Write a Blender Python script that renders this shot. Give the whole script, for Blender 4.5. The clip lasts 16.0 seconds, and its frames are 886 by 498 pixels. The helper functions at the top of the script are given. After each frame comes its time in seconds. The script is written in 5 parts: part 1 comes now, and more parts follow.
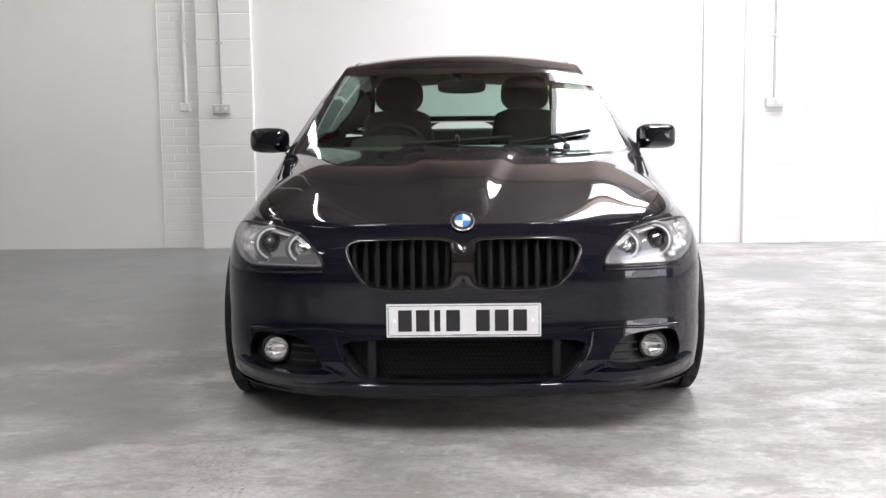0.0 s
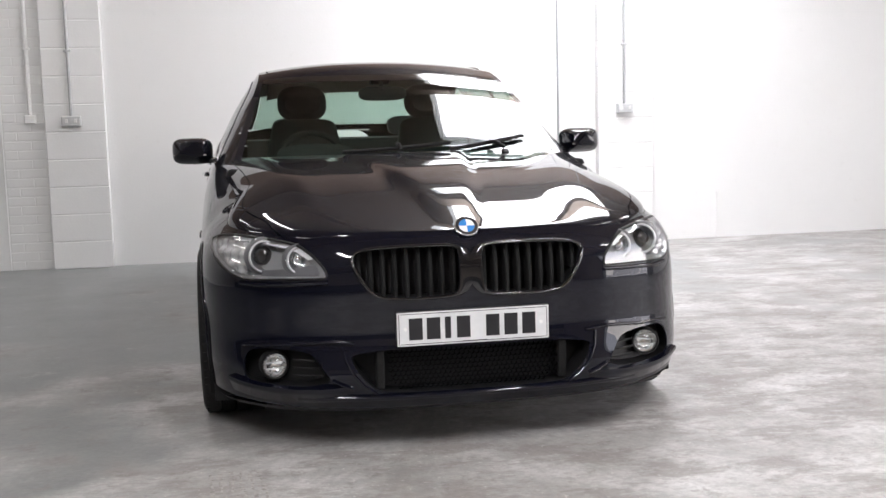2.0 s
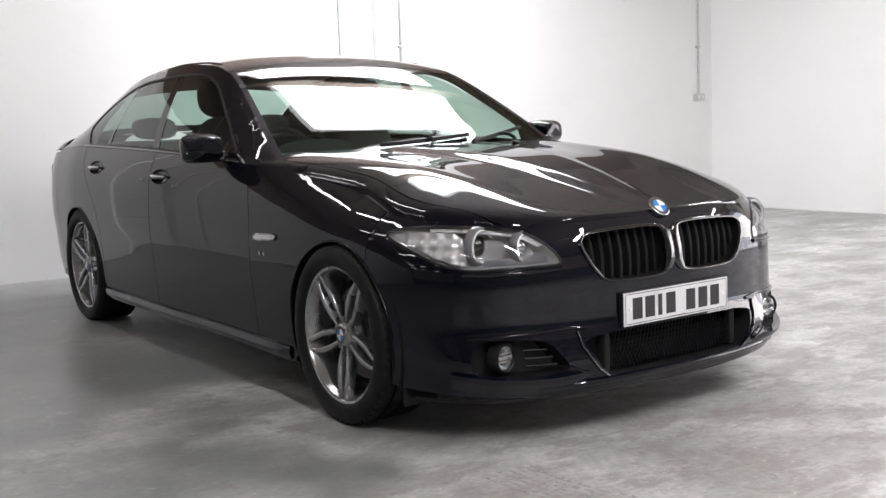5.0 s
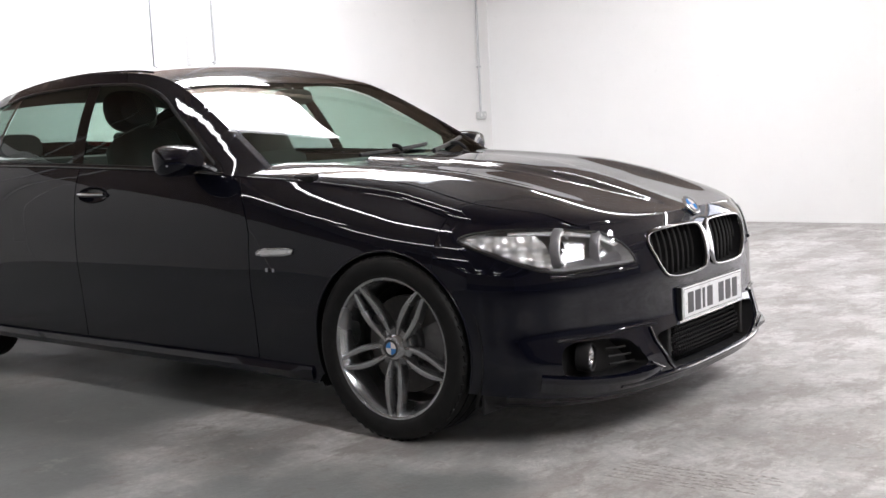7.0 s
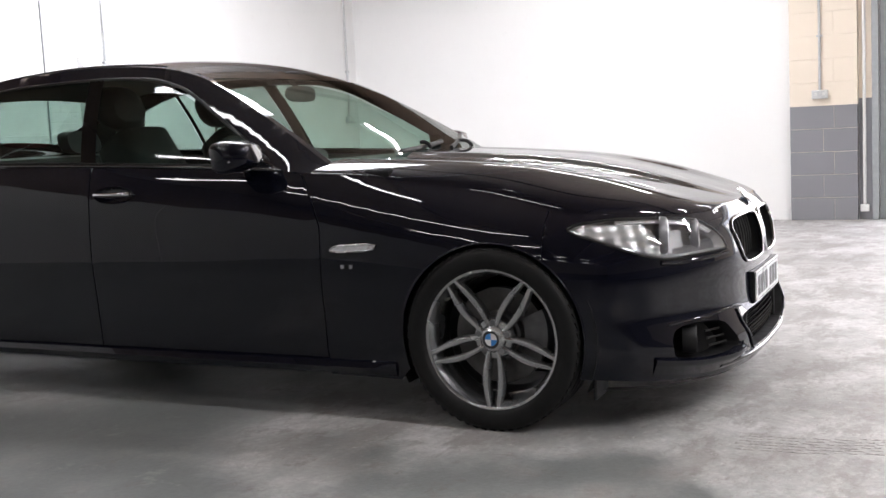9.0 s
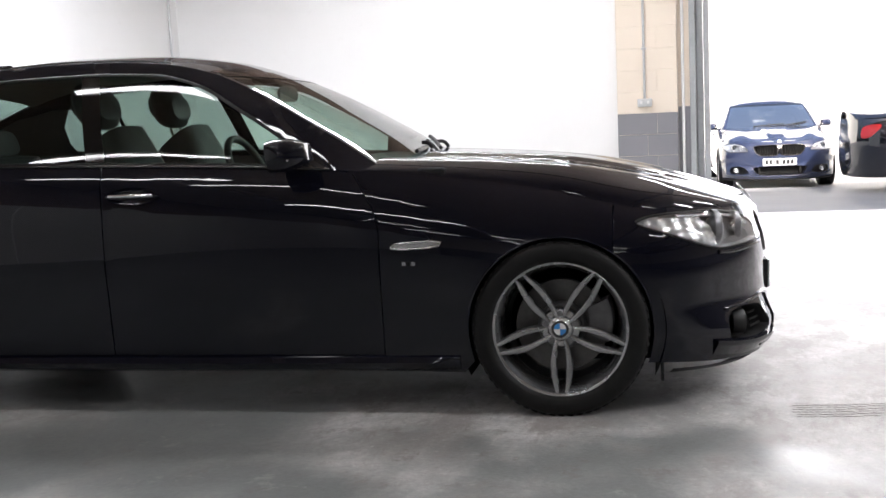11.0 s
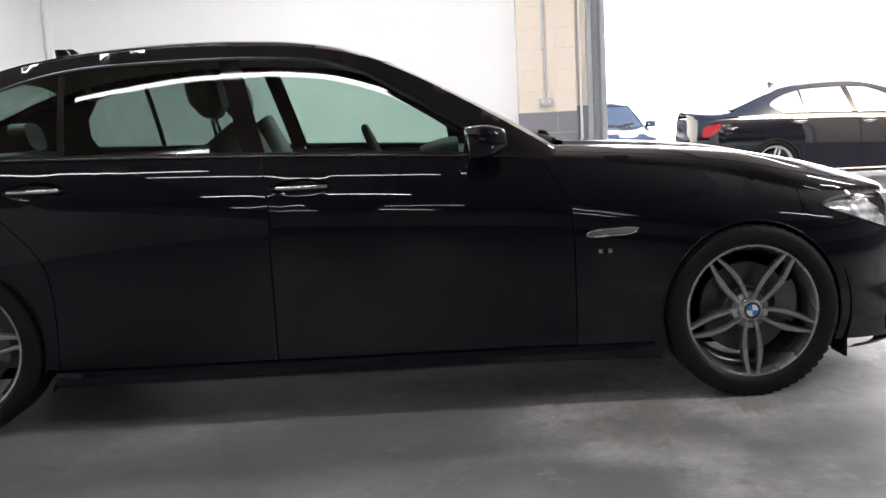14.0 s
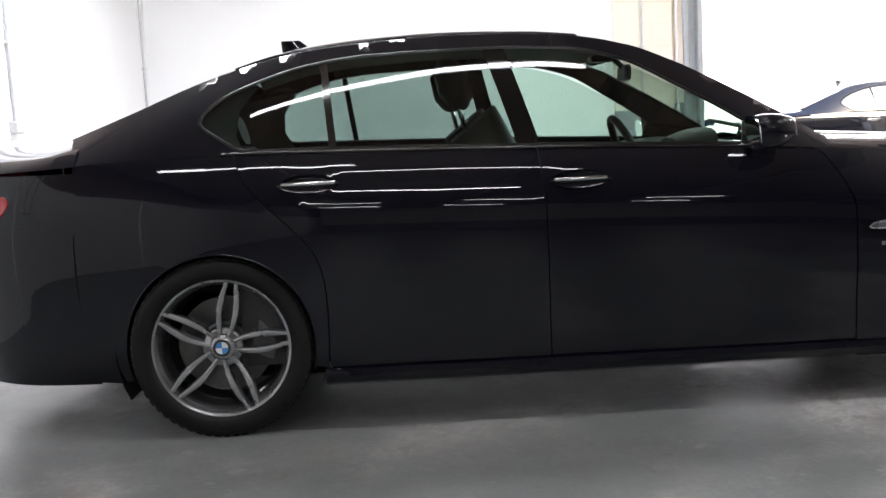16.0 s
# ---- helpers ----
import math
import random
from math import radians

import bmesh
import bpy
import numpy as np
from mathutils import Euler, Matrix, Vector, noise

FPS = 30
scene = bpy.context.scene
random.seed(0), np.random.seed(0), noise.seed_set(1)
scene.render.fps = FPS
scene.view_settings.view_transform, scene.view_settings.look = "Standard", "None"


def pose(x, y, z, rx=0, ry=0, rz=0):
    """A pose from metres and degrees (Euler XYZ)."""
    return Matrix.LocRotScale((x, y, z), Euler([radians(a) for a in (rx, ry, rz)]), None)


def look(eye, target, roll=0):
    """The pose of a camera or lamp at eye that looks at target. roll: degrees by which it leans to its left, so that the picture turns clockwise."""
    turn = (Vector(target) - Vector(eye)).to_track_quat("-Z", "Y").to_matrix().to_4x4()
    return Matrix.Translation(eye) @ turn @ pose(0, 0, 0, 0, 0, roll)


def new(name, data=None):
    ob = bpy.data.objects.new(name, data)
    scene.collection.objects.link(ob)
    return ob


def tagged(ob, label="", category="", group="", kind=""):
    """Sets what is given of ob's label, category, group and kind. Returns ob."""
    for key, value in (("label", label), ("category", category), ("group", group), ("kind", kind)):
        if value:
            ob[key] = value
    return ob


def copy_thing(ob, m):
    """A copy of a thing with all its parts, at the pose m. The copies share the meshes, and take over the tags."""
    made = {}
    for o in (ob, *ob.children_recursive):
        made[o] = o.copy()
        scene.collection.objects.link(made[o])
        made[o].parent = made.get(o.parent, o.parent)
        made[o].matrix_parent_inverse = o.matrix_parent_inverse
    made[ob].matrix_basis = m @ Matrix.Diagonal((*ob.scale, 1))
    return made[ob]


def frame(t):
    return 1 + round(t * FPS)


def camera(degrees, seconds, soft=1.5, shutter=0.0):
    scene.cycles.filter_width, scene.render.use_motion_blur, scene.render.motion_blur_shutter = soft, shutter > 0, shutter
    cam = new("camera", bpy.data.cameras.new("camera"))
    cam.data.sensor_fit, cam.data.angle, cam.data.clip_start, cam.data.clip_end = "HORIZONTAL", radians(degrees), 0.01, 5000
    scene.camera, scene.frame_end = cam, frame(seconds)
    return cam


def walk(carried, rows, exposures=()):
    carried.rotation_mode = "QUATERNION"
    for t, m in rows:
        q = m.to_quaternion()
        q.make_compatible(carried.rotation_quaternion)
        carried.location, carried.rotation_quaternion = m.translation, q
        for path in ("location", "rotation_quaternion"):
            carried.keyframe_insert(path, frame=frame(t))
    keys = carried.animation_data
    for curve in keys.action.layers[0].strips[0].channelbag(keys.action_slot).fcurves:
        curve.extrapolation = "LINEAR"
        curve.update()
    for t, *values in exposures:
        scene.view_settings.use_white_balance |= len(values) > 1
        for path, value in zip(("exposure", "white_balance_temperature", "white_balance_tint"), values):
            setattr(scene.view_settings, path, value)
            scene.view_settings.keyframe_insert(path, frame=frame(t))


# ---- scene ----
cam = camera(44.6, 16.0)
PATH = [
    (0, (0.004, -4.376, 1.104), (-0.035, -2.391, 0.863), -0.7),
    (0.5, (0.007, -4.377, 1.104), (-0.023, -2.392, 0.862), -0.7),
    (1, (-0.152, -4.387, 1.104), (-0.064, -2.404, 0.858), -0.7),
    (1.5, (-0.48, -4.372, 1.103), (-0.254, -2.398, 0.87), -0.9),
    (2, (-0.751, -4.286, 1.101), (-0.385, -2.333, 0.871), -1.5),
    (2.5, (-1.107, -4.221, 1.097), (-0.604, -2.301, 0.857), -2.3),
    (3, (-1.531, -4.116, 1.095), (-0.892, -2.236, 0.86), -2.4),
    (3.5, (-1.87, -3.955, 1.091), (-1.116, -2.117, 0.857), -2.1),
    (4, (-2.234, -3.805, 1.084), (-1.33, -2.035, 0.855), -2.0),
    (4.5, (-2.527, -3.587, 1.081), (-1.499, -1.887, 0.849), -2.4),
    (4.7, (-2.637, -3.501, 1.081), (-1.564, -1.829, 0.847), -2.3),
    (6.8, (-3.618, -2.526, 1.067), (-2.079, -1.268, 0.848), -2.8),
    (7, (-3.699, -2.43, 1.067), (-2.129, -1.21, 0.851), -2.8),
    (7.5, (-3.865, -2.166, 1.065), (-2.248, -1.011, 0.847), -2.8),
    (8, (-4.022, -1.959, 1.064), (-2.346, -0.89, 0.846), -3.1),
    (8.5, (-4.193, -1.727, 1.063), (-2.45, -0.768, 0.853), -3.3),
    (9, (-4.318, -1.495, 1.063), (-2.53, -0.626, 0.845), -2.9),
    (9.2, (-4.385, -1.386, 1.063), (-2.576, -0.563, 0.844), -2.8),
    (11.5, (-4.879, -0.106, 1.094), (-2.914, 0.179, 0.86), -2.7),
    (12, (-4.928, 0.158, 1.093), (-2.95, 0.331, 0.855), -2.8),
    (12.5, (-4.937, 0.446, 1.092), (-2.951, 0.501, 0.861), -2.8),
    (13, (-4.886, 0.693, 1.092), (-2.9, 0.697, 0.855), -2.6),
    (13.5, (-4.864, 0.983, 1.09), (-2.878, 0.964, 0.853), -2.7),
    (14, (-4.855, 1.26, 1.091), (-2.87, 1.205, 0.853), -2.7),
    (14.5, (-4.79, 1.527, 1.091), (-2.805, 1.479, 0.856), -2.7),
    (15, (-4.783, 1.784, 1.091), (-2.796, 1.759, 0.861), -3.1),
    (15.2, (-4.758, 1.864, 1.091), (-2.772, 1.841, 0.859), -2.5),
    (15.5, (-4.752, 2.003, 1.091), (-2.765, 1.957, 0.862), -3.3),
    (16, (-4.736, 2.25, 1.092), (-2.75, 2.201, 0.859), -2.9),
]
walk(cam, [(t, look(eye, target, roll)) for t, eye, target, roll in PATH], exposures=[(0, 1.36, 6380, 11), (1.5, 1.2, 6380, 11), (4.5, 1.22, 6380, 11), (8, 1.36, 6380, 11), (9, 1.38, 6350, 11), (12, 1.34, 6250, 10), (14, 1.28, 6250, 10), (15, 1.26, 6250, 10), (15.5, 1.48, 6200, 10), (16, 1.68, 6200, 10)])

# ---- light ----
world = bpy.data.worlds.new("world")
scene.world = world
world.use_nodes = True
wn = world.node_tree.nodes
sky = wn.new("ShaderNodeTexSky")
sky.sky_type, sky.sun_disc = "NISHITA", False
sky.dust_density, sky.ozone_density = 9.0, 0.4
sky.sun_elevation, sky.sun_rotation = radians(40), radians(248)
world.node_tree.links.new(sky.outputs[0], wn["Background"].inputs[0])
wn["Background"].inputs[1].default_value = 0.15

sun = new("sun", bpy.data.lights.new("sun", "SUN"))
sun.data.energy, sun.data.angle, sun.data.color = 5.0, radians(0.5), (1.0, 0.95, 0.88)
sun.matrix_world = look((-30, -20, 32), (8, -4, 0))


def area_lamp(name, x, y, z, sx, sy, power, color, target):
    data = bpy.data.lights.new(name, "AREA")
    data.shape, data.size, data.size_y, data.energy, data.color = "RECTANGLE", sx, sy, power, color
    ob = new(name, data)
    ob.matrix_world = look((x, y, z), target)
    return ob


CEILING = 4.0
WALL_E, WALL_N, WALL_W, WALL_S = 6.9, 4.98, -27.0, -12.0
BOARDS = 2.34
DOOR_Y0, DOOR_Y1, DOOR_TOP = -6.2, -0.78, 3.5

# daylight of the loading door and of the roof light
area_lamp("door_daylight", WALL_E + 0.28, (DOOR_Y0 + DOOR_Y1) / 2, 1.75, 5.2, 3.3, 90, (0.95, 0.93, 1.0), (0, -3.4, 1.2))
area_lamp("roof_light_daylight", 2.0, 3.3, CEILING - 0.03, 2.1, 2.1, 97, (0.98, 0.97, 1.0), (2.0, 3.301, 0))

# ---- materials ----


def node_material(name, color=(0.8, 0.8, 0.8), rough=0.5, metal=0.0):
    m = bpy.data.materials.new(name)
    m.use_nodes = True
    b = m.node_tree.nodes["Principled BSDF"]
    b.inputs["Base Color"].default_value = (*color, 1)
    b.inputs["Roughness"].default_value, b.inputs["Metallic"].default_value = rough, metal
    return m, m.node_tree.nodes, m.node_tree.links, b


def noise_tex(n, l, scale, detail=4.0, rough=0.55, stretch=None):
    t = n.new("ShaderNodeTexNoise")
    t.inputs["Scale"].default_value, t.inputs["Detail"].default_value, t.inputs["Roughness"].default_value = scale, detail, rough
    c = n.new("ShaderNodeTexCoord")
    if stretch:
        mp = n.new("ShaderNodeMapping")
        mp.inputs["Scale"].default_value = stretch
        l.new(c.outputs["Object"], mp.inputs[0])
        l.new(mp.outputs[0], t.inputs[0])
    else:
        l.new(c.outputs["Object"], t.inputs[0])
    return t.outputs["Fac"]


def ramp(n, l, fac, stops):
    r = n.new("ShaderNodeValToRGB")
    el = r.color_ramp.elements
    while len(el) < len(stops):
        el.new(0.5)
    for e, (p, c) in zip(el, stops):
        e.position, e.color = p, (*c, 1) if len(c) == 3 else c
    l.new(fac, r.inputs[0])
    return r.outputs[0]


def mix_color(n, l, fac, a, b, mode="MIX"):
    m = n.new("ShaderNodeMix")
    m.data_type, m.blend_type = "RGBA", mode
    for sock, v in ((0, fac), (6, a), (7, b)):
        if isinstance(v, (int, float)):
            m.inputs[sock].default_value = v
        elif isinstance(v, tuple):
            m.inputs[sock].default_value = (*v, 1)
        else:
            l.new(v, m.inputs[sock])
    return m.outputs[2]


def bump(n, l, b, height, strength, distance=0.01):
    k = n.new("ShaderNodeBump")
    k.inputs["Strength"].default_value, k.inputs["Distance"].default_value = strength, distance
    l.new(height, k.inputs["Height"])
    l.new(k.outputs[0], b.inputs["Normal"])


def plain(name, color, rough=0.5, metal=0.0, vary=0.12, scale=30.0, bumpy=0.0, coat=0.0):
    m, n, l, b = node_material(name, color, rough, metal)
    f = noise_tex(n, l, scale, 5)
    lo = tuple(c * (1 - vary) for c in color)
    hi = tuple(min(1, c * (1 + vary)) for c in color)
    l.new(ramp(n, l, f, [(0.3, lo), (0.7, hi)]), b.inputs["Base Color"])
    l.new(ramp(n, l, noise_tex(n, l, scale * 0.3, 3), [(0.3, (rough * 0.85,) * 3), (0.7, (min(1, rough * 1.15),) * 3)]), b.inputs["Roughness"])
    if bumpy:
        bump(n, l, b, f, bumpy, 0.004)
    if coat:
        b.inputs["Coat Weight"].default_value, b.inputs["Coat Roughness"].default_value = coat, 0.03
    return m


def wall_material(name, color, dirt):
    m, n, l, b = node_material(name, color, 0.55)
    big = ramp(n, l, noise_tex(n, l, 0.7, 5, 0.6), [(0.35, (0, 0, 0)), (0.75, (1, 1, 1))])
    c = mix_color(n, l, big, color, tuple(x * (1 - dirt) for x in color))
    spots = ramp(n, l, noise_tex(n, l, 9, 6, 0.7), [(0.62, (0, 0, 0)), (0.72, (1, 1, 1))])
    c = mix_color(n, l, spots, c, mix_color(n, l, 0.06, c, (0.3, 0.27, 0.24)))
    l.new(c, b.inputs["Base Color"])
    bump(n, l, b, noise_tex(n, l, 60, 4), 0.25, 0.004)
    return m


M_WALL = wall_material("white_wall_paint", (0.84, 0.84, 0.835), 0.05)
M_BLOCK = wall_material("white_painted_block", (0.83, 0.83, 0.825), 0.07)
M_CREAM = wall_material("cream_painted_block", (0.80, 0.71, 0.60), 0.08)
M_DADO = wall_material("grey_dado_paint", (0.235, 0.235, 0.255), 0.12)
M_BOARD = wall_material("brown_ceiling_board", (0.33, 0.25, 0.19), 0.25)
M_BRICKBROWN = wall_material("brown_brick", (0.17, 0.115, 0.085), 0.3)
M_YARD = wall_material("pale_yard_concrete", (0.24, 0.24, 0.245), 0.2)
M_BACKDROP = wall_material("white_backdrop", (0.8, 0.8, 0.79), 0.1)
M_SCUFF = plain("tyre_scuff", (0.36, 0.345, 0.33), 0.8, 0, 0.4, 60)
M_GREYSTEEL = plain("grey_painted_steel", (0.36, 0.38, 0.39), 0.4, 0.0, 0.08, 20, 0.05)
M_PVC = plain("white_plastic", (0.78, 0.78, 0.77), 0.35, 0, 0.04)
M_CONDUIT = plain("galvanised_conduit", (0.55, 0.56, 0.57), 0.4, 0.6, 0.1)
M_BOXSTEEL = plain("metal_clad_box", (0.60, 0.61, 0.61), 0.4, 0.4, 0.1)


def floor_material():
    m, n, l, b = node_material("worn_concrete_floor", (0.3, 0.3, 0.3), 0.5)
    co = n.new("ShaderNodeTexCoord")
    sep = n.new("ShaderNodeSeparateXYZ")
    l.new(co.outputs["Object"], sep.inputs[0])
    # where the grey floor paint has worn through to bare concrete: most near the loading door
    gx = n.new("ShaderNodeMapRange")
    gx.inputs[1].default_value, gx.inputs[2].default_value = -2.6, 0.7
    gx.inputs[3].default_value, gx.inputs[4].default_value = -0.16, 0.16
    l.new(sep.outputs[0], gx.inputs[0])
    gy = n.new("ShaderNodeMapRange")
    gy.inputs[1].default_value, gy.inputs[2].default_value = -2.4, 2.6
    gy.inputs[3].default_value, gy.inputs[4].default_value = 0.15, -0.10
    l.new(sep.outputs[1], gy.inputs[0])
    s1 = n.new("ShaderNodeMath")
    l.new(gx.outputs[0], s1.inputs[0]), l.new(gy.outputs[0], s1.inputs[1])
    s2 = n.new("ShaderNodeMath")
    l.new(noise_tex(n, l, 1.1, 8, 0.62), s2.inputs[0]), l.new(s1.outputs[0], s2.inputs[1])
    worn = ramp(n, l, s2.outputs[0], [(0.42, (0, 0, 0)), (0.56, (1, 1, 1))])
    flake = ramp(n, l, noise_tex(n, l, 22, 8, 0.72), [(0.44, (0, 0, 0)), (0.54, (1, 1, 1))])
    worn2 = mix_color(n, l, 0.32, worn, mix_color(n, l, worn, (0, 0, 0), flake))
    paint = ramp(n, l, noise_tex(n, l, 2.3, 6, 0.65), [(0.3, (0.160, 0.168, 0.166)), (0.7, (0.240, 0.250, 0.246))])
    bare = ramp(n, l, noise_tex(n, l, 2.0, 10, 0.66), [(0.30, (0.28, 0.26, 0.245)), (0.48, (0.41, 0.40, 0.39)), (0.66, (0.60, 0.594, 0.588))])
    c = mix_color(n, l, worn2, paint, bare)
    scuff = ramp(n, l, noise_tex(n, l, 7.5, 8, 0.78), [(0.56, (0, 0, 0)), (0.64, (1, 1, 1))])
    c = mix_color(n, l, mix_color(n, l, 0.55, (0, 0, 0), scuff), c, (0.17, 0.145, 0.13))
    blotch = ramp(n, l, noise_tex(n, l, 3.4, 12, 0.74, (0.7, 1.3, 1)), [(0.49, (0, 0, 0)), (0.56, (1, 1, 1))])
    c = mix_color(n, l, mix_color(n, l, worn, (0, 0, 0), mix_color(n, l, 0.62, (0, 0, 0), blotch)), c, (0.235, 0.212, 0.198))
    fleck = ramp(n, l, noise_tex(n, l, 26, 8, 0.78, (0.6, 1.5, 1)), [(0.585, (0, 0, 0)), (0.635, (1, 1, 1))])
    c = mix_color(n, l, mix_color(n, l, worn, (0, 0, 0), mix_color(n, l, 0.5, (0, 0, 0), fleck)), c, (0.20, 0.165, 0.145))
    chip = ramp(n, l, noise_tex(n, l, 5.0, 10, 0.75), [(0.60, (0, 0, 0)), (0.65, (1, 1, 1))])
    c = mix_color(n, l, mix_color(n, l, worn, mix_color(n, l, 0.4, (0, 0, 0), chip), (0, 0, 0)), c, (0.44, 0.435, 0.41))
    crumb = ramp(n, l, noise_tex(n, l, 30, 6, 0.7), [(0.60, (0, 0, 0)), (0.66, (1, 1, 1))])
    c = mix_color(n, l, mix_color(n, l, worn, (0, 0, 0), mix_color(n, l, 0.5, (0, 0, 0), crumb)), c, (0.68, 0.665, 0.65))
    speck = ramp(n, l, noise_tex(n, l, 45, 3, 0.6), [(0.3, (0.90, 0.90, 0.90)), (0.65, (1.04, 1.04, 1.04))])
    c = mix_color(n, l, 1.0, c, speck, "MULTIPLY")
    l.new(c, b.inputs["Base Color"])
    l.new(ramp(n, l, worn2, [(0, (0.30,) * 3), (1, (0.60,) * 3)]), b.inputs["Roughness"])
    hs = n.new("ShaderNodeMath")
    l.new(worn2, hs.inputs[0]), l.new(noise_tex(n, l, 70, 4), hs.inputs[1])
    bump(n, l, b, hs.outputs[0], 0.25, 0.003)
    return m


M_FLOOR = floor_material()


def emitter(name, color, strength):
    m, n, l, b = node_material(name, color, 0.4)
    b.inputs["Emission Color"].default_value = (*color, 1)
    b.inputs["Emission Strength"].default_value = strength
    return m


M_TUBE = emitter("fluorescent_tube_glow", (1.0, 0.97, 0.92), 6.5)
M_SKYLIGHT = emitter("roof_light_glow", (0.95, 0.98, 1.0), 1.45)

# ---- mesh helpers ----


def part(name, bm, material, parent=None, label=""):
    me = bpy.data.meshes.new(name)
    bm.to_mesh(me)
    bm.free()
    ob = new(name, me)
    for m in material if isinstance(material, (list, tuple)) else (material,):
        me.materials.append(m)
    if parent:
        ob.parent = parent
    if label:
        ob["label"] = label
    return ob


def smooth(ob, angle=35):
    for p in ob.data.polygons:
        p.use_smooth = True
    ob.data.set_sharp_from_angle(angle=radians(angle))
    return ob


def box(bm, x0, x1, y0, y1, z0, z1, bevel=0.0, segs=2):
    r = bmesh.ops.create_cube(bm, size=1, matrix=Matrix.LocRotScale(((x0 + x1) / 2, (y0 + y1) / 2, (z0 + z1) / 2), None, (x1 - x0, y1 - y0, z1 - z0)))
    if bevel:
        es = list({e for v in r["verts"] for e in v.link_edges})
        bmesh.ops.bevel(bm, geom=es, offset=bevel, segments=segs, affect="EDGES", profile=0.5)
    return bm


def rod(bm, p, q, r, n=12, r2=None):
    p, q = Vector(p), Vector(q)
    d = q - p
    m = Matrix.Translation((p + q) / 2) @ d.to_track_quat("Z", "Y").to_matrix().to_4x4()
    bmesh.ops.create_cone(bm, cap_ends=True, segments=n, radius1=r, radius2=r if r2 is None else r2, depth=d.length, matrix=m)
    return bm


def grid(bm, rows, close_u=False, close_v=False, flip=False):
    vs = [[bm.verts.new(p) for p in row] for row in rows]
    nr, nc = len(vs), len(vs[0])
    for i in range(nr if close_v else nr - 1):
        for j in range(nc if close_u else nc - 1):
            a, b, c, d = vs[i][j], vs[i][(j + 1) % nc], vs[(i + 1) % nr][(j + 1) % nc], vs[(i + 1) % nr][j]
            q = [a, d, c, b] if flip else [a, b, c, d]
            try:
                bm.faces.new(q)
            except ValueError:
                pass
    return vs


def lathe(bm, profile, n=64, axis="x"):
    """A ring of (radius, offset) pairs turned round the axis."""
    rows = []
    for k in range(n):
        a = 2 * math.pi * k / n
        rows.append([(o, r * math.cos(a), r * math.sin(a)) for r, o in profile])
    grid(bm, rows, close_v=True)
    return bm


def spline(points):
    """A smooth curve through (t, value) pairs that does not overshoot."""
    t = np.array([p[0] for p in points], float)
    v = np.array([p[1] for p in points], float)
    h, d = np.diff(t), np.diff(v) / np.diff(t)
    m = np.zeros(len(t))
    m[0], m[-1] = d[0], d[-1]
    for i in range(1, len(t) - 1):
        if d[i - 1] * d[i] > 0:
            w1, w2 = 2 * h[i] + h[i - 1], h[i] + 2 * h[i - 1]
            m[i] = (w1 + w2) / (w1 / d[i - 1] + w2 / d[i])

    def f(x):
        if x <= t[0]:
            return float(v[0] + m[0] * (x - t[0]))
        if x >= t[-1]:
            return float(v[-1] + m[-1] * (x - t[-1]))
        i = int(np.searchsorted(t, x)) - 1
        s = (x - t[i]) / h[i]
        return float((2 * s**3 - 3 * s**2 + 1) * v[i] + (s**3 - 2 * s**2 + s) * h[i] * m[i] + (3 * s**2 - 2 * s**3) * v[i + 1] + (s**3 - s**2) * h[i] * m[i + 1])

    return f


def steps(a, b, n):
    return [a + (b - a) * i / n for i in range(n + 1)]


def thing(name, label, category, group="", at=(0, 0, 0)):
    ob = new(name)
    ob.location = at
    return tagged(ob, label, category, group)


# ---- the hall ----
def slab(name, x0, x1, y0, y1, z0, z1, mat, label="", category="", parent=None):
    ob = part(name, box(bmesh.new(), x0, x1, y0, y1, z0, z1), mat, parent, label)
    if parent is None:
        tagged(ob, label, category, kind="structure")
    return ob


bm = bmesh.new()
fall = [(-80, -0.02), (WALL_E + 0.3, -0.02), (12, -0.14), (16, -0.19), (120, -0.3)]
YARD = lambda x: float(np.interp(x, [p[0] for p in fall], [p[1] for p in fall]))
grid(bm, [[(x, y, z) for x, z in fall] for y in steps(-90, 90, 8)])
bmesh.ops.recalc_face_normals(bm, faces=bm.faces)
tagged(part("ground", bm, M_YARD), "pale concrete yard that falls away from the hall", "ground", kind="structure")
slab("floor", WALL_W - 0.2, WALL_E + 0.3, WALL_S - 0.2, WALL_N + 0.2, -0.015, 0.0, M_FLOOR, "worn grey painted concrete workshop floor", "floor")

slab("wall_north_corner", 1.8, WALL_E + 0.3, WALL_N, WALL_N + 0.3, 0, BOARDS + 0.4, M_WALL, "smooth white painted wall in the corner", "wall")
slab("wall_north", WALL_W - 0.3, 1.8, WALL_N, WALL_N + 0.3, 0, BOARDS, M_WALL, "smooth white painted workshop wall", "wall")
wall_e = slab("wall_east", WALL_E, WALL_E + 0.3, DOOR_Y1, WALL_N, 0, BOARDS + 0.55, M_WALL, "white painted wall beside the loading door", "wall")
slab("wall_north_upper", WALL_W - 0.3, 1.8, WALL_N, WALL_N + 0.3, BOARDS, CEILING, M_BRICKBROWN, "bare brown brick wall above the white boards", "wall")
slab("wall_north_corner_upper", 1.8, WALL_E + 0.3, WALL_N, WALL_N + 0.3, BOARDS + 0.4, CEILING, M_BRICKBROWN, "bare brown brick wall above the white boards", "wall")
slab("wall_east_upper", WALL_E, WALL_E + 0.3, DOOR_Y1, WALL_N, BOARDS + 0.55, CEILING, M_BRICKBROWN, "bare brown brick wall above the white boards", "wall")
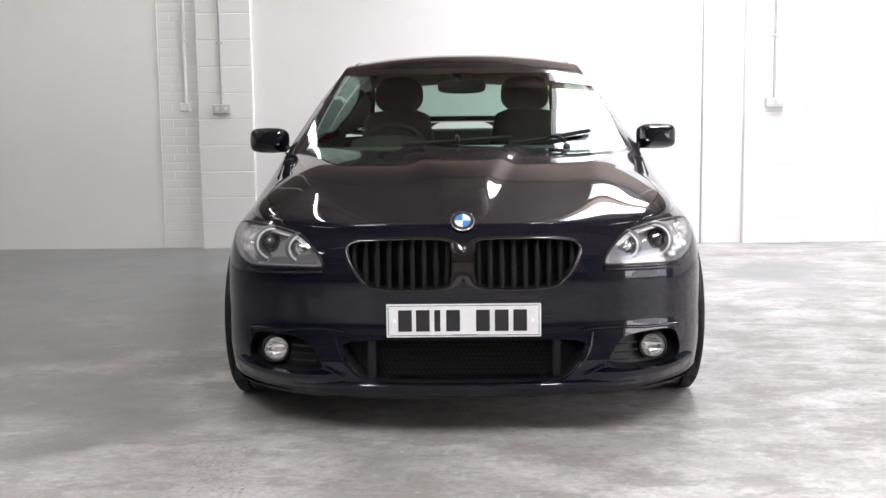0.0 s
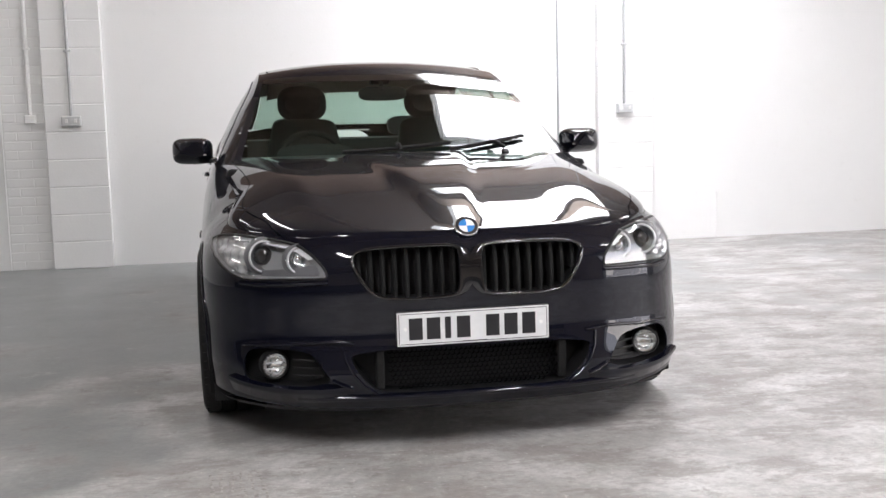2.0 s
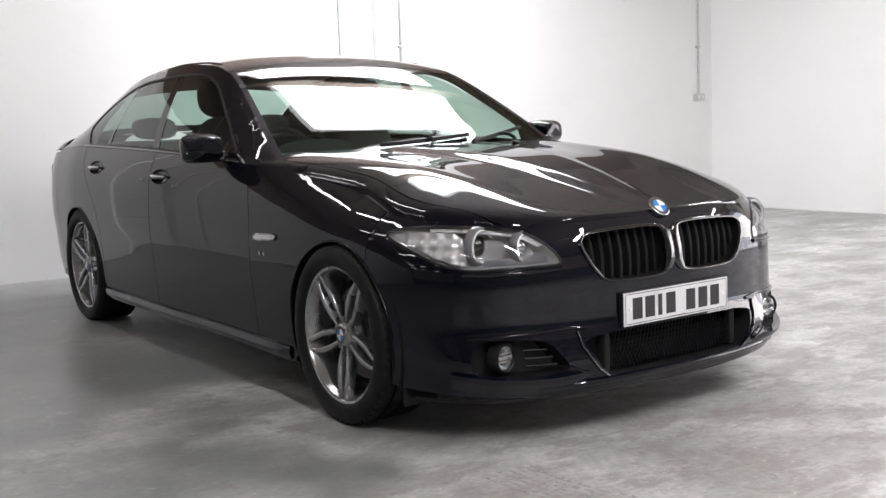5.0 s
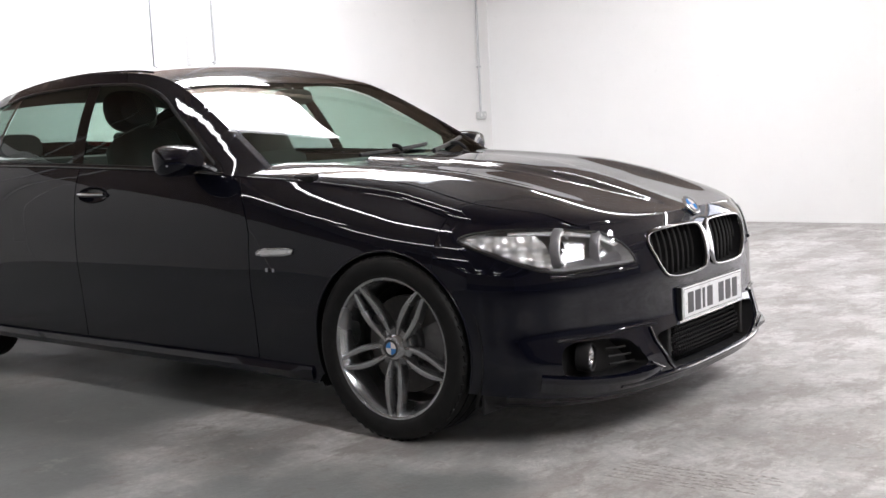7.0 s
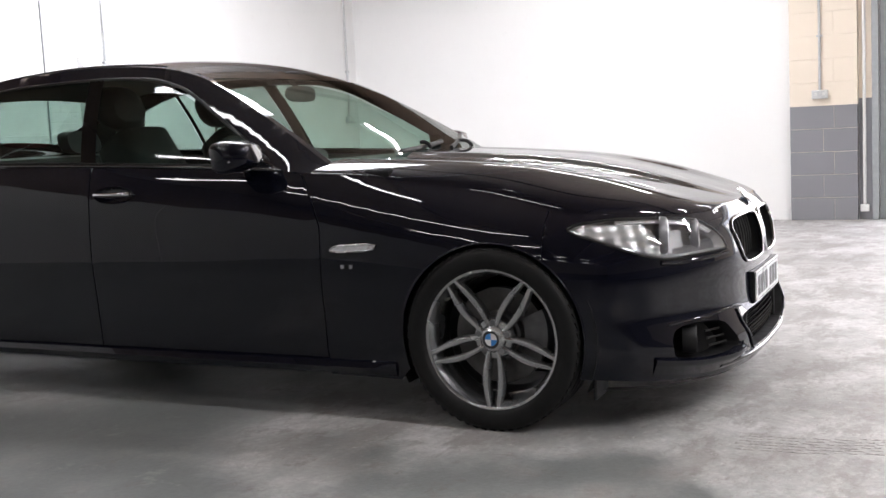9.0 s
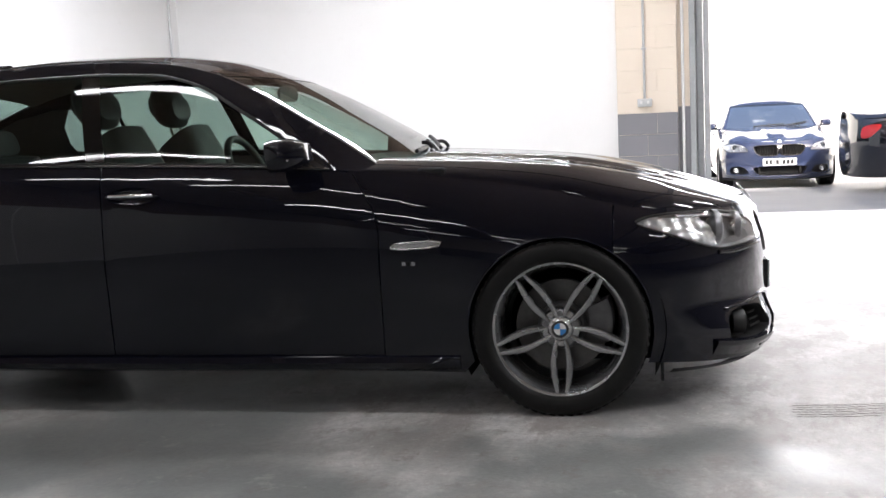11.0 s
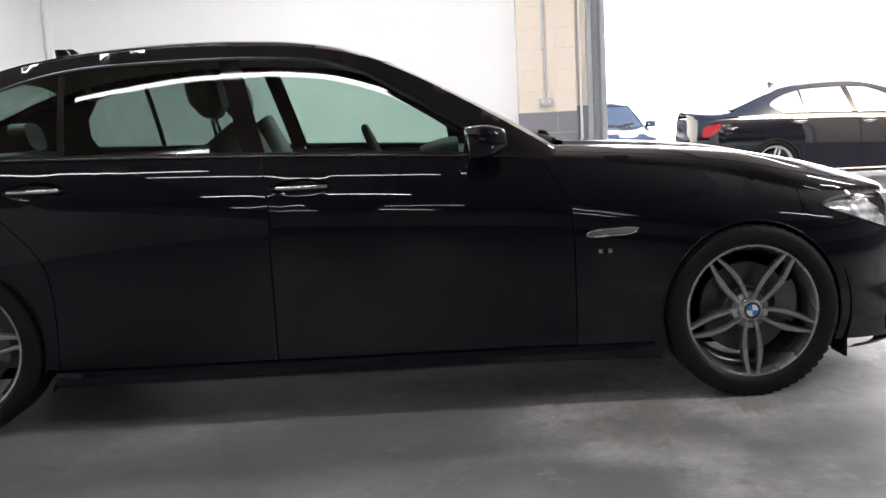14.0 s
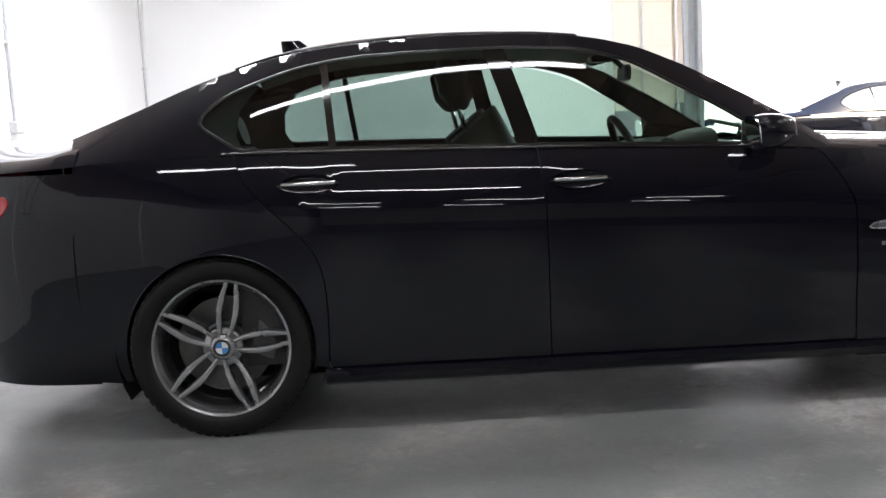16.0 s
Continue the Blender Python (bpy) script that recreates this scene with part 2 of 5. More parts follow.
slab("wall_east_far", WALL_E, WALL_E + 0.3, WALL_S, DOOR_Y0, 0, CEILING, M_CREAM, "cream painted wall beyond the loading door", "wall")
slab("lintel", WALL_E, WALL_E + 0.3, DOOR_Y0, DOOR_Y1, DOOR_TOP, CEILING, M_CREAM, "cream painted lintel over the loading door", "wall")
for nm, y0, y1, x0, x1 in (("wall_west", WALL_S, WALL_N, WALL_W - 0.3, WALL_W), ("wall_south", WALL_S - 0.3, WALL_S, WALL_W - 0.3, WALL_E + 0.3)):
    slab(nm, x0, x1, y0, y1, 0, 1.15, M_DADO, "grey painted lower wall of the workshop", "wall")
    slab(nm + "_upper", x0, x1, y0, y1, 1.15, CEILING, M_CREAM, "cream painted upper wall of the workshop", "wall")

# added white surface that stands in for the overexposed view across the yard
slab("backdrop_wall", 27, 27.4, -40, 30, -0.3, 9, M_BACKDROP, "white backdrop standing in for the glare across the yard", "backdrop")
# ceiling with a square roof light, beams below it
RX0, RX1, RY0, RY1 = 0.9, 3.1, 2.2, 4.4
bm = bmesh.new()
box(bm, WALL_W - 0.3, RX0, WALL_S - 0.3, WALL_N + 0.3, CEILING, CEILING + 0.2)
box(bm, RX1, WALL_E + 0.3, WALL_S - 0.3, WALL_N + 0.3, CEILING, CEILING + 0.2)
box(bm, RX0, RX1, WALL_S - 0.3, RY0, CEILING, CEILING + 0.2)
box(bm, RX0, RX1, RY1, WALL_N + 0.3, CEILING, CEILING + 0.2)
tagged(part("ceiling", bm, M_BOARD), "brown boarded workshop ceiling", "ceiling", kind="structure")
tagged(part("roof_light", box(bmesh.new(), RX0, RX1, RY0, RY1, CEILING + 0.12, CEILING + 0.15), M_SKYLIGHT), "bright translucent roof light panel", "skylight", kind="structure")
beam = part("ceiling_beam", box(bmesh.new(), WALL_W, WALL_E, -0.07, 0.07, CEILING - 0.22, CEILING, 0.01), M_BOARD)
tagged(beam, "brown painted ceiling beam", "beam", "ceiling beams", "structure")
beam.location = (0, 3.3, 0)
for yb in (1.2, -1.6, -4.4, -7.2, -10):
    copy_thing(beam, pose(0, yb, 0))


def tube_light(x, y, z, length, power):
    t = thing("tube_light", "white batten fitting with a glowing fluorescent tube", "light", "workshop tube lights", (x, y, z))
    part("batten", box(bmesh.new(), -0.04, 0.04, -length / 2, length / 2, 0.03, 0.10, 0.008), M_PVC, t)
    for s in (-1, 1):
        part("hanger", rod(bmesh.new(), (0, s * length * 0.3, 0.10), (0, s * length * 0.3, CEILING - z + 0.001), 0.006, 6), M_GREYSTEEL, t)
    part("tube", rod(bmesh.new(), (0, -length / 2 + 0.03, 0.0), (0, length / 2 - 0.03, 0.0), 0.016, 10), M_TUBE, t, "glowing white tube")
    for s in (-1, 1):
        part("lamp_holder", box(bmesh.new(), -0.015, 0.015, s * (length / 2 - 0.03) - 0.012, s * (length / 2 - 0.03) + 0.012, -0.02, 0.035, 0.004), M_PVC, t)
    area_lamp("tube_lamp", x, y, z - 0.025, 0.10, length, power, (1.0, 0.978, 0.972), (x, y + 0.0001, 0))
    return t


# (-3.5, 3.5) and (-8.0, 2.2) are unseen fill lights added for wall and floor
for x, y, ln, power in (
    # (1.3, -3.6) and (-1.75, -4.4) get extra power to fill the front floor
    (-1.5, 2.2, 2.4, 7), (-4.3, 2.0, 2.4, 4), (-3.5, 3.5, 1.8, 4), (-4.3, -3.6, 2.4, 9), (4.9, 1.2, 2.4, 30), (4.9, -2.2, 2.4, 12), (1.3, -3.6, 2.4, 58), (-1.75, -4.4, 2.4, 82),
    (-8.0, 2.2, 2.4, 16), (-16.0, -3.0, 1.5, 8), (-16.0, 0.6, 1.5, 8), (-16.0, 3.6, 1.5, 8), (-22.0, -4.0, 1.5, 8), (-22.0, 0.8, 1.5, 8), (-22.0, 3.8, 1.5, 8),
):
    tube_light(x, y, CEILING - 0.32, ln, power)

# block piers on the north wall, with recessed bed joints between courses


def block_pier(name, x0, x1, y0, y1, rows, mat, label, front=True):
    p = thing(name, label, "pier")
    p["kind"] = "structure"
    part("core", box(bmesh.new(), x0 + 0.004, x1 - 0.004, y0 + 0.004, y1, 0, BOARDS), mat, p)
    z = 0.0
    for h in rows:
        part("block", box(bmesh.new(), x0, x1, y0, y1 - 0.001, z + 0.003, z + h - 0.003, 0.004, 1), mat, p)
        z += h
    return p


COURSES = [0.223] * 10
for x0, x1 in ((-2.26, -1.79), (2.40, 2.91)):
    block_pier("pier", x0, x1, WALL_N - 0.075, WALL_N, COURSES, M_BLOCK, "white painted concrete block pier on the wall")
# brickwork strip beside each pier
for x0, x1 in ((-2.60, -2.265), (2.06, 2.395)):
    b = thing("brick_strip", "white painted brickwork beside a block pier", "brickwork")
    b["kind"] = "structure"
    part("backing", box(bmesh.new(), x0, x1, WALL_N - 0.010, WALL_N, 0, BOARDS), M_BLOCK, b)
    for k in range(31):
        z = 0.075 * k
        off = 0.11 if k % 2 else 0.0
        xs = [x0 + 0.004, x0 + 0.11 + off, x1 - 0.004]
        for u, v in zip(xs, xs[1:]):
            if v - u > 0.03:
                part("brick", box(bmesh.new(), u + 0.003, v - 0.003, WALL_N - 0.013, WALL_N - 0.006, z + 0.005, z + 0.070, 0.002, 1), M_BLOCK, b)
# cover strips over the board joints
for i, x in enumerate((-2.607, 2.05, 3.55, -5.2)):
    tagged(part("trim", box(bmesh.new(), x - 0.006, x + 0.006, WALL_N - 0.016, WALL_N - 0.001, 0, BOARDS if i != 2 else 0.42, 0.002, 1), M_GREYSTEEL if i == 1 else M_WALL), "thin joint strip on the white wall", "trim", kind="structure")

# door pier on the east wall: cream above, grey dado below, built of blocks
pier = thing("door_pier", "block pier painted cream above a grey dado", "pier")
pier["kind"] = "structure"
PX = WALL_E - 0.10
part("core", box(bmesh.new(), PX + 0.003, WALL_E + 0.001, -0.571, 0.046, 0, CEILING), M_CREAM, pier)
for k in range(18):
    z = 0.2233 * k
    off = 0.0 if k % 2 else -0.2
    ys = [-0.575, -0.26 + off * 0.5, 0.05]
    for u, v in zip(ys, ys[1:]):
        z1 = min(z + 0.2233, CEILING)
        part("block", box(bmesh.new(), PX, WALL_E - 0.002, u + 0.0012, v - 0.0012, z + 0.0015, z1 - 0.0015, 0.0025, 1), M_DADO if z1 < 1.2 else M_CREAM, pier)
slab("door_reveal", WALL_E - 0.03, WALL_E + 0.02, -0.70, -0.58, 0, CEILING, M_CREAM, "cream painted reveal beside the loading door", "wall")
slab("door_reveal_base", WALL_E - 0.034, WALL_E - 0.03, -0.70, -0.58, 0, 1.17, M_DADO, "grey painted reveal beside the loading door", "wall")
# steel guide of the roller door
guide = thing("door_1", "grey steel guide frame of an open roller door", "door")
guide["kind"] = "structure"
for y0, y1, x0, x1 in ((-0.76, -0.70, WALL_E - 0.08, WALL_E + 0.3), (-0.84, -0.77, WALL_E - 0.02, WALL_E + 0.25), (-0.90, -0.845, WALL_E - 0.10, WALL_E + 0.05)):
    part("guide_rail", box(bmesh.new(), x0, x1, y0, y1, 0, DOOR_TOP + 0.1, 0.006), M_GREYSTEEL, guide)
part("guide_rail", box(bmesh.new(), WALL_E - 0.08, WALL_E + 0.3, DOOR_Y0, DOOR_Y0 + 0.08, 0, DOOR_TOP, 0.006), M_GREYSTEEL, guide)
part("roller_box", box(bmesh.new(), WALL_E - 0.45, WALL_E - 0.002, DOOR_Y0, -0.70, DOOR_TOP, CEILING - 0.24, 0.02), M_GREYSTEEL, guide)


def socket(x, y, z, facing, kind):
    """A conduit drop with a box; facing is the wall's inward normal."""
    c = thing("conduit_socket", "metal conduit drop ending in a socket box" if kind else "white plastic conduit ending in a small switch box", "socket", "wall sockets", (x, y, z))
    c.rotation_euler = (0, 0, math.atan2(facing[1], facing[0]) + math.pi / 2)
    mat, pm = (M_BOXSTEEL, M_CONDUIT) if kind else (M_PVC, M_PVC)
    w, h = (0.075, 0.042) if kind else (0.045, 0.035)
    part("socket_box", box(bmesh.new(), -w, w, -0.045, 0, -h, h, 0.008), mat, c)
    part("face_plate", box(bmesh.new(), -w + 0.006, w - 0.006, -0.052, -0.0455, -h + 0.006, h - 0.006, 0.003), mat, c)
    if kind:
        for s in (-1, 1):
            part("switch", box(bmesh.new(), s * 0.035 - 0.012, s * 0.035 + 0.012, -0.058, -0.052, -0.012, 0.018, 0.002), M_PVC, c)
    part("conduit", rod(bmesh.new(), (0, -0.018, h), (0, -0.018, CEILING - z - 0.001), 0.0125 if kind else 0.017, 12), pm, c)
    for k in (0.55, 1.5, 2.4):
        part("saddle", box(bmesh.new(), -0.028, 0.028, -0.034, 0, k, k + 0.018, 0.004), pm, c)
    return c


socket(-2.05, WALL_N - 0.075, 1.20, (0, -1), True)
socket(2.635, WALL_N - 0.075, 1.20, (0, -1), True)
socket(-2.375, WALL_N - 0.013, 1.222, (0, -1), False)
socket(6.66, WALL_N, 1.235, (0, -1), True)
socket(PX, -0.235, 1.225, (-1, 0), True)
d = thing("wall_conduit", "white conduit pipe down to the floor beside the door", "conduit", at=(WALL_E - 0.052, -0.63, 0))
part("pipe", rod(bmesh.new(), (0, 0, 0.14), (0, 0, CEILING - 0.001), 0.016, 12), M_PVC, d)
part("outlet_box", box(bmesh.new(), -0.03, 0.016, -0.04, 0.04, 0.08, 0.15, 0.006), M_PVC, d)

# dark tyre marks left on the floor by a turning wheel
bm = bmesh.new()
rng = random.Random(4)
for k in range(6):
    x0 = -0.885 + 0.031 * k
    y = -0.82 - 0.03 * rng.random()
    while y > -1.26:
        ln = 0.02 + 0.05 * rng.random()
        w = 0.003 + 0.005 * rng.random()
        xa = x0 + 0.35 * (y + 0.82) ** 2 + 0.004 * rng.random()
        box(bm, xa - w, xa + w, y - ln, y, 0.0005, 0.0012)
        y -= ln + 0.004 + 0.016 * rng.random()
tagged(part("tyre_marks", bm, M_SCUFF), "faint dark tyre marks on the concrete floor", "tyre marks", kind="stuff")

# ---- the saloon car ----
from mathutils.geometry import delaunay_2d_cdt


def car_paint(name, color):
    m, n, l, b = node_material(name, color, 0.5, 0.0)
    flakes = noise_tex(n, l, 900, 1)
    c = mix_color(n, l, ramp(n, l, flakes, [(0.35, (0, 0, 0)), (0.75, (1, 1, 1))]), color, tuple(x * 1.9 for x in color))
    l.new(c, b.inputs["Base Color"])
    b.inputs["Specular IOR Level"].default_value = 0.05
    b.inputs["Coat Weight"].default_value, b.inputs["Coat IOR"].default_value = 1.0, 1.45
    l.new(ramp(n, l, noise_tex(n, l, 3, 6), [(0.3, (0.008,) * 3), (0.7, (0.025,) * 3)]), b.inputs["Coat Roughness"])
    return m


def glass(name, tint, rough=0.0, gloss=0.055):
    m = bpy.data.materials.new(name)
    m.use_nodes = True
    n, l = m.node_tree.nodes, m.node_tree.links
    n.remove(n["Principled BSDF"])
    t, g, mx, lw = n.new("ShaderNodeBsdfTransparent"), n.new("ShaderNodeBsdfGlossy"), n.new("ShaderNodeMixShader"), n.new("ShaderNodeLayerWeight")
    t.inputs[0].default_value = (*tint, 1)
    g.inputs["Roughness"].default_value = rough
    lw.inputs[0].default_value = 0.5
    p, s = n.new("ShaderNodeMath"), n.new("ShaderNodeMath")
    p.operation, p.inputs[1].default_value = "POWER", 4.6
    s.operation, s.inputs[1].default_value, s.inputs[2].default_value = "MULTIPLY_ADD", 0.9, gloss
    l.new(lw.outputs["Facing"], p.inputs[0]), l.new(p.outputs[0], s.inputs[0])
    l.new(s.outputs[0], mx.inputs[0]), l.new(t.outputs[0], mx.inputs[1]), l.new(g.outputs[0], mx.inputs[2])
    l.new(mx.outputs[0], n["Material Output"].inputs[0])
    return m


M_PAINT = car_paint("dark_blue_metallic_paint", (0.0013, 0.0016, 0.0050))
M_GLASS = glass("green_tinted_glass", (0.61, 0.74, 0.68))
M_SIDEGLASS = glass("side_window_glass", (0.60, 0.73, 0.67))
# rear side panes: tint darkened to stand in for dim cabin and dark reflections
M_REARGLASS = glass("shade_tinted_glass", (0.40, 0.49, 0.46), 0.0, 0.06)
M_LENS = glass("clear_lamp_lens", (0.95, 0.96, 0.97), 0.0, 0.10)
M_GLOSSBLACK = plain("gloss_black_plastic", (0.006, 0.006, 0.007), 0.12, 0, 0.1, 20, 0, 0.8)
M_SATIN = plain("satin_black_plastic", (0.006, 0.006, 0.006), 0.35, 0, 0.15, 30)
M_SATIN.node_tree.nodes["Principled BSDF"].inputs["Specular IOR Level"].default_value = 0.2
M_BLACK = plain("matt_black_plastic", (0.008, 0.008, 0.0085), 0.5, 0, 0.2, 60, 0.05)
M_LINER = plain("wheel_arch_liner", (0.008, 0.008, 0.008), 0.9, 0, 0.25, 25, 0.1)
M_PILLAR = plain("polished_black_trim", (0.004, 0.004, 0.0045), 0.05, 0, 0.1, 20)
for m in (M_BLACK, M_LINER):
    m.node_tree.nodes["Principled BSDF"].inputs["Specular IOR Level"].default_value = 0.25
M_RUBBER = plain("tyre_rubber", (0.005, 0.005, 0.005), 0.6, 0, 0.25, 40, 0.1)
M_RUBBER.node_tree.nodes["Principled BSDF"].inputs["Specular IOR Level"].default_value = 0.3
M_ALLOY = plain("ferric_grey_alloy", (0.38, 0.385, 0.395), 0.26, 0.85, 0.1, 15, 0, 0.6)
M_ALLOYDARK = plain("dark_alloy_barrel", (0.20, 0.20, 0.205), 0.32, 0.8, 0.15, 12)
M_DISC = plain("brake_disc_steel", (0.11, 0.108, 0.105), 0.4, 0.9, 0.12, 40)
M_CALIPER = plain("grey_caliper", (0.15, 0.15, 0.155), 0.45, 0.4, 0.15, 30)
M_CHROME = plain("bright_chrome", (0.78, 0.79, 0.80), 0.09, 1.0, 0.04, 8)
M_SILVER = plain("satin_silver_trim", (0.55, 0.56, 0.57), 0.25, 0.9, 0.06, 12)
M_REFLECTOR = plain("lamp_reflector", (0.80, 0.81, 0.82), 0.14, 0.9, 0.10, 9)
M_CORNER = plain("silvered_corner", (0.80, 0.80, 0.81), 0.22, 0.6, 0.06, 20)
M_LAMPSILVER = plain("lamp_silver_housing", (0.50, 0.50, 0.51), 0.25, 0.45, 0.08, 12)
M_LAMPGREY = plain("lamp_inner_grey", (0.17, 0.17, 0.18), 0.35, 0.3, 0.1, 20)
M_WHITE = plain("white_reflective_plate", (0.64, 0.65, 0.66), 0.3, 0, 0.03, 40)
M_INK = plain("black_plate_ink", (0.012, 0.012, 0.014), 0.4, 0, 0.1)
M_BADGEBLUE = plain("badge_blue_enamel", (0.05, 0.24, 0.62), 0.15, 0, 0.05, 20, 0, 1.0)
M_BADGEWHITE = plain("badge_white_enamel", (0.78, 0.79, 0.8), 0.15, 0, 0.03, 20, 0, 1.0)
M_LEATHER = plain("black_leather", (0.008, 0.0075, 0.0075), 0.6, 0, 0.2, 50, 0.15)
M_DASH = plain("dark_grey_dashboard", (0.035, 0.035, 0.036), 0.6, 0, 0.15, 70, 0.1)
M_LINING = plain("beige_headlining", (0.20, 0.18, 0.155), 0.9, 0, 0.08, 90, 0.1)
M_RED = plain("red_tail_lens", (0.45, 0.006, 0.012), 0.1, 0, 0.1, 10, 0, 1.0)
M_AMBER = plain("amber_side_lens", (0.5, 0.16, 0.01), 0.15, 0, 0.1, 10, 0, 1.0)
M_MIRROR = plain("mirror_glass", (0.85, 0.86, 0.87), 0.02, 1.0, 0.01, 5)

# outline functions; y runs from the nose back, the front axle is y = 0
nose_y = spline([(0.12, -0.76), (0.16, -0.79), (0.22, -0.815), (0.28, -0.825), (0.34, -0.806), (0.40, -0.79), (0.46, -0.788), (0.54, -0.788), (0.60, -0.784), (0.66, -0.770), (0.71, -0.747), (0.745, -0.715), (0.79, -0.66)])
tail_y = spline([(0.15, 3.98), (0.25, 4.03), (0.45, 4.06), (0.7, 4.065), (0.85, 4.05), (0.95, 4.045), (1.05, 4.03)])
width = spline([(-0.8, 0.908), (-0.2, 0.912), (0.3, 0.924), (0.9, 0.927), (1.8, 0.932), (2.6, 0.93), (3.0, 0.926), (3.4, 0.902), (3.8, 0.868), (4.1, 0.84)])
crease = spline([(-0.8, 0.655), (-0.3, 0.678), (0.0, 0.702), (0.2, 0.730), (0.4, 0.760), (0.8, 0.818), (1.6, 0.862), (2.6, 0.893), (3.3, 0.905), (4.1, 0.905)])
below = spline([(-0.72, 0.950), (-0.62, 0.970), (-0.52, 0.978), (-0.40, 0.987), (-0.28, 0.998), (-0.18, 0.997), (-0.10, 0.993), (-0.04, 0.987), (0.0, 0.980)])
shoulder = spline([(-0.8, 0.735), (-0.3, 0.774), (0.0, 0.828), (0.4, 0.890), (0.8, 0.933), (1.0, 0.948), (1.5, 0.972), (2.0, 0.990), (2.5, 1.004), (2.9, 1.012), (3.3, 1.005), (3.65, 0.99), (4.1, 0.975)])
hood_mid = spline([(-0.715, 0.745), (-0.66, 0.760), (-0.58, 0.783), (-0.45, 0.820), (-0.25, 0.872), (0.0, 0.920), (0.3, 0.948), (0.6, 0.966), (0.8, 0.975)])
NF, LF, NR, LR = 2.85, 0.72, 3.0, 0.60


def girth(y, z):
    """Half width of the flanks."""
    h = z - crease(y)
    k = min(1.0, max(0.0, y / 0.9))
    # the flank leans in above a soft crease, most over the front wheel
    lean = 0.5 * (h + math.sqrt(h * h + 0.0016))
    return width(y) * below(min(h, 0.0)) - (0.48 - 0.18 * k) * lean - (4.5 - 3.2 * k) * lean * lean


def flank(y, z):
    w = girth(y, z)
    t = (nose_y(z) + LF - y) / LF
    if t > 0:
        w *= max(0.0, 1 - min(t, 1) ** NF) ** (1 / NF)
    t = (y - tail_y(z) + LR) / LR
    if t > 0:
        w *= max(0.0, 1 - min(t, 1) ** NR) ** (1 / NR)
    return w


def nose(u, z, lift=0.0):
    """A point of the nose; u runs from -1.25 to 1.25 round the front."""
    a = min(abs(u) / 1.25, 1) * math.pi / 2
    y = nose_y(z) + LF * (1 - math.cos(a) ** (2 / NF))
    x = girth(y, z) * math.sin(a) ** (2 / NF)
    r = math.sin(a), math.cos(a)
    return Vector((math.copysign(x + lift * r[0], u), y - lift * r[1], z))


def nose_u(y, z):
    c = max(0.0, min(1.0, 1 - (y - nose_y(z)) / LF))
    return 1.25 * math.acos(c ** (NF / 2)) / (math.pi / 2)


def nose_ux(x, z):
    """u of the nose point at a given x."""
    lo, hi = 0.0, 1.25
    for _ in range(40):
        mid = (lo + hi) / 2
        lo, hi = (mid, hi) if nose(mid, z).x < abs(x) else (lo, mid)
    return math.copysign(lo, x)


def tail(u, z, lift=0.0):
    a = min(abs(u) / 1.2, 1) * math.pi / 2
    y = tail_y(z) - LR * (1 - math.cos(a) ** (2 / NR))
    return Vector((math.copysign(girth(y, z) * math.sin(a) ** (2 / NR) + lift * math.sin(a), u), y + lift * math.cos(a), z))


def inside(poly, x, y):
    hit = False
    for (x0, y0), (x1, y1) in zip(poly, poly[1:] + poly[:1]):
        if (y0 > y) != (y1 > y) and x < (x1 - x0) * (y - y0) / (y1 - y0) + x0:
            hit = not hit
    return hit


def dense(poly, step):
    out = []
    for (x0, y0), (x1, y1) in zip(poly, poly[1:] + poly[:1]):
        k = max(1, round(math.hypot(x1 - x0, y1 - y0) / step))
        out += [(x0 + (x1 - x0) * i / k, y0 + (y1 - y0) * i / k) for i in range(k)]
    return out


def rounded(poly, times=2):
    """A closed outline with its corners cut."""
    for _ in range(times):
        out = []
        for (x0, y0), (x1, y1) in zip(poly, poly[1:] + poly[:1]):
            out += [(x0 * 0.78 + x1 * 0.22, y0 * 0.78 + y1 * 0.22), (x0 * 0.22 + x1 * 0.78, y0 * 0.22 + y1 * 0.78)]
        poly = out
    return poly


def patch(surface, outer, holes=(), step=0.03, thick=0.004):
    """A panel of a surface, cut to an outline with holes."""
    loops = [dense(p, step * 0.7) for p in (outer, *holes)]
    pts, edges = [], []
    for lp in loops:
        k = len(pts)
        pts += lp
        edges += [(k + i, k + (i + 1) % len(lp)) for i in range(len(lp))]
    rim = np.array(pts)
    xs, ys = rim[:, 0], rim[:, 1]
    gx = np.arange(xs.min() + step / 2, xs.max(), step)
    gy = np.arange(ys.min() + step / 2, ys.max(), step)
    for a in gx:
        for b in gy:
            if inside(loops[0], a, b) and not any(inside(h, a, b) for h in loops[1:]) and ((rim - (a, b)) ** 2).sum(1).min() > (0.45 * step) ** 2:
                pts.append((float(a), float(b)))
    vs, _, fs, *_ = delaunay_2d_cdt([Vector(p) for p in pts], edges, [], 0, 1e-6)
    bm = bmesh.new()
    bv = [bm.verts.new(surface(v.x, v.y)) for v in vs]
    for f in fs:
        c = sum((vs[i] for i in f), Vector((0, 0))) / len(f)
        if inside(loops[0], c.x, c.y) and not any(inside(h, c.x, c.y) for h in loops[1:]):
            bm.faces.new([bv[i] for i in f])
    for v in [v for v in bm.verts if not v.link_faces]:
        bm.verts.remove(v)
    bmesh.ops.recalc_face_normals(bm, faces=bm.faces)
    if thick:
        thicken(bm, thick)
    return bm


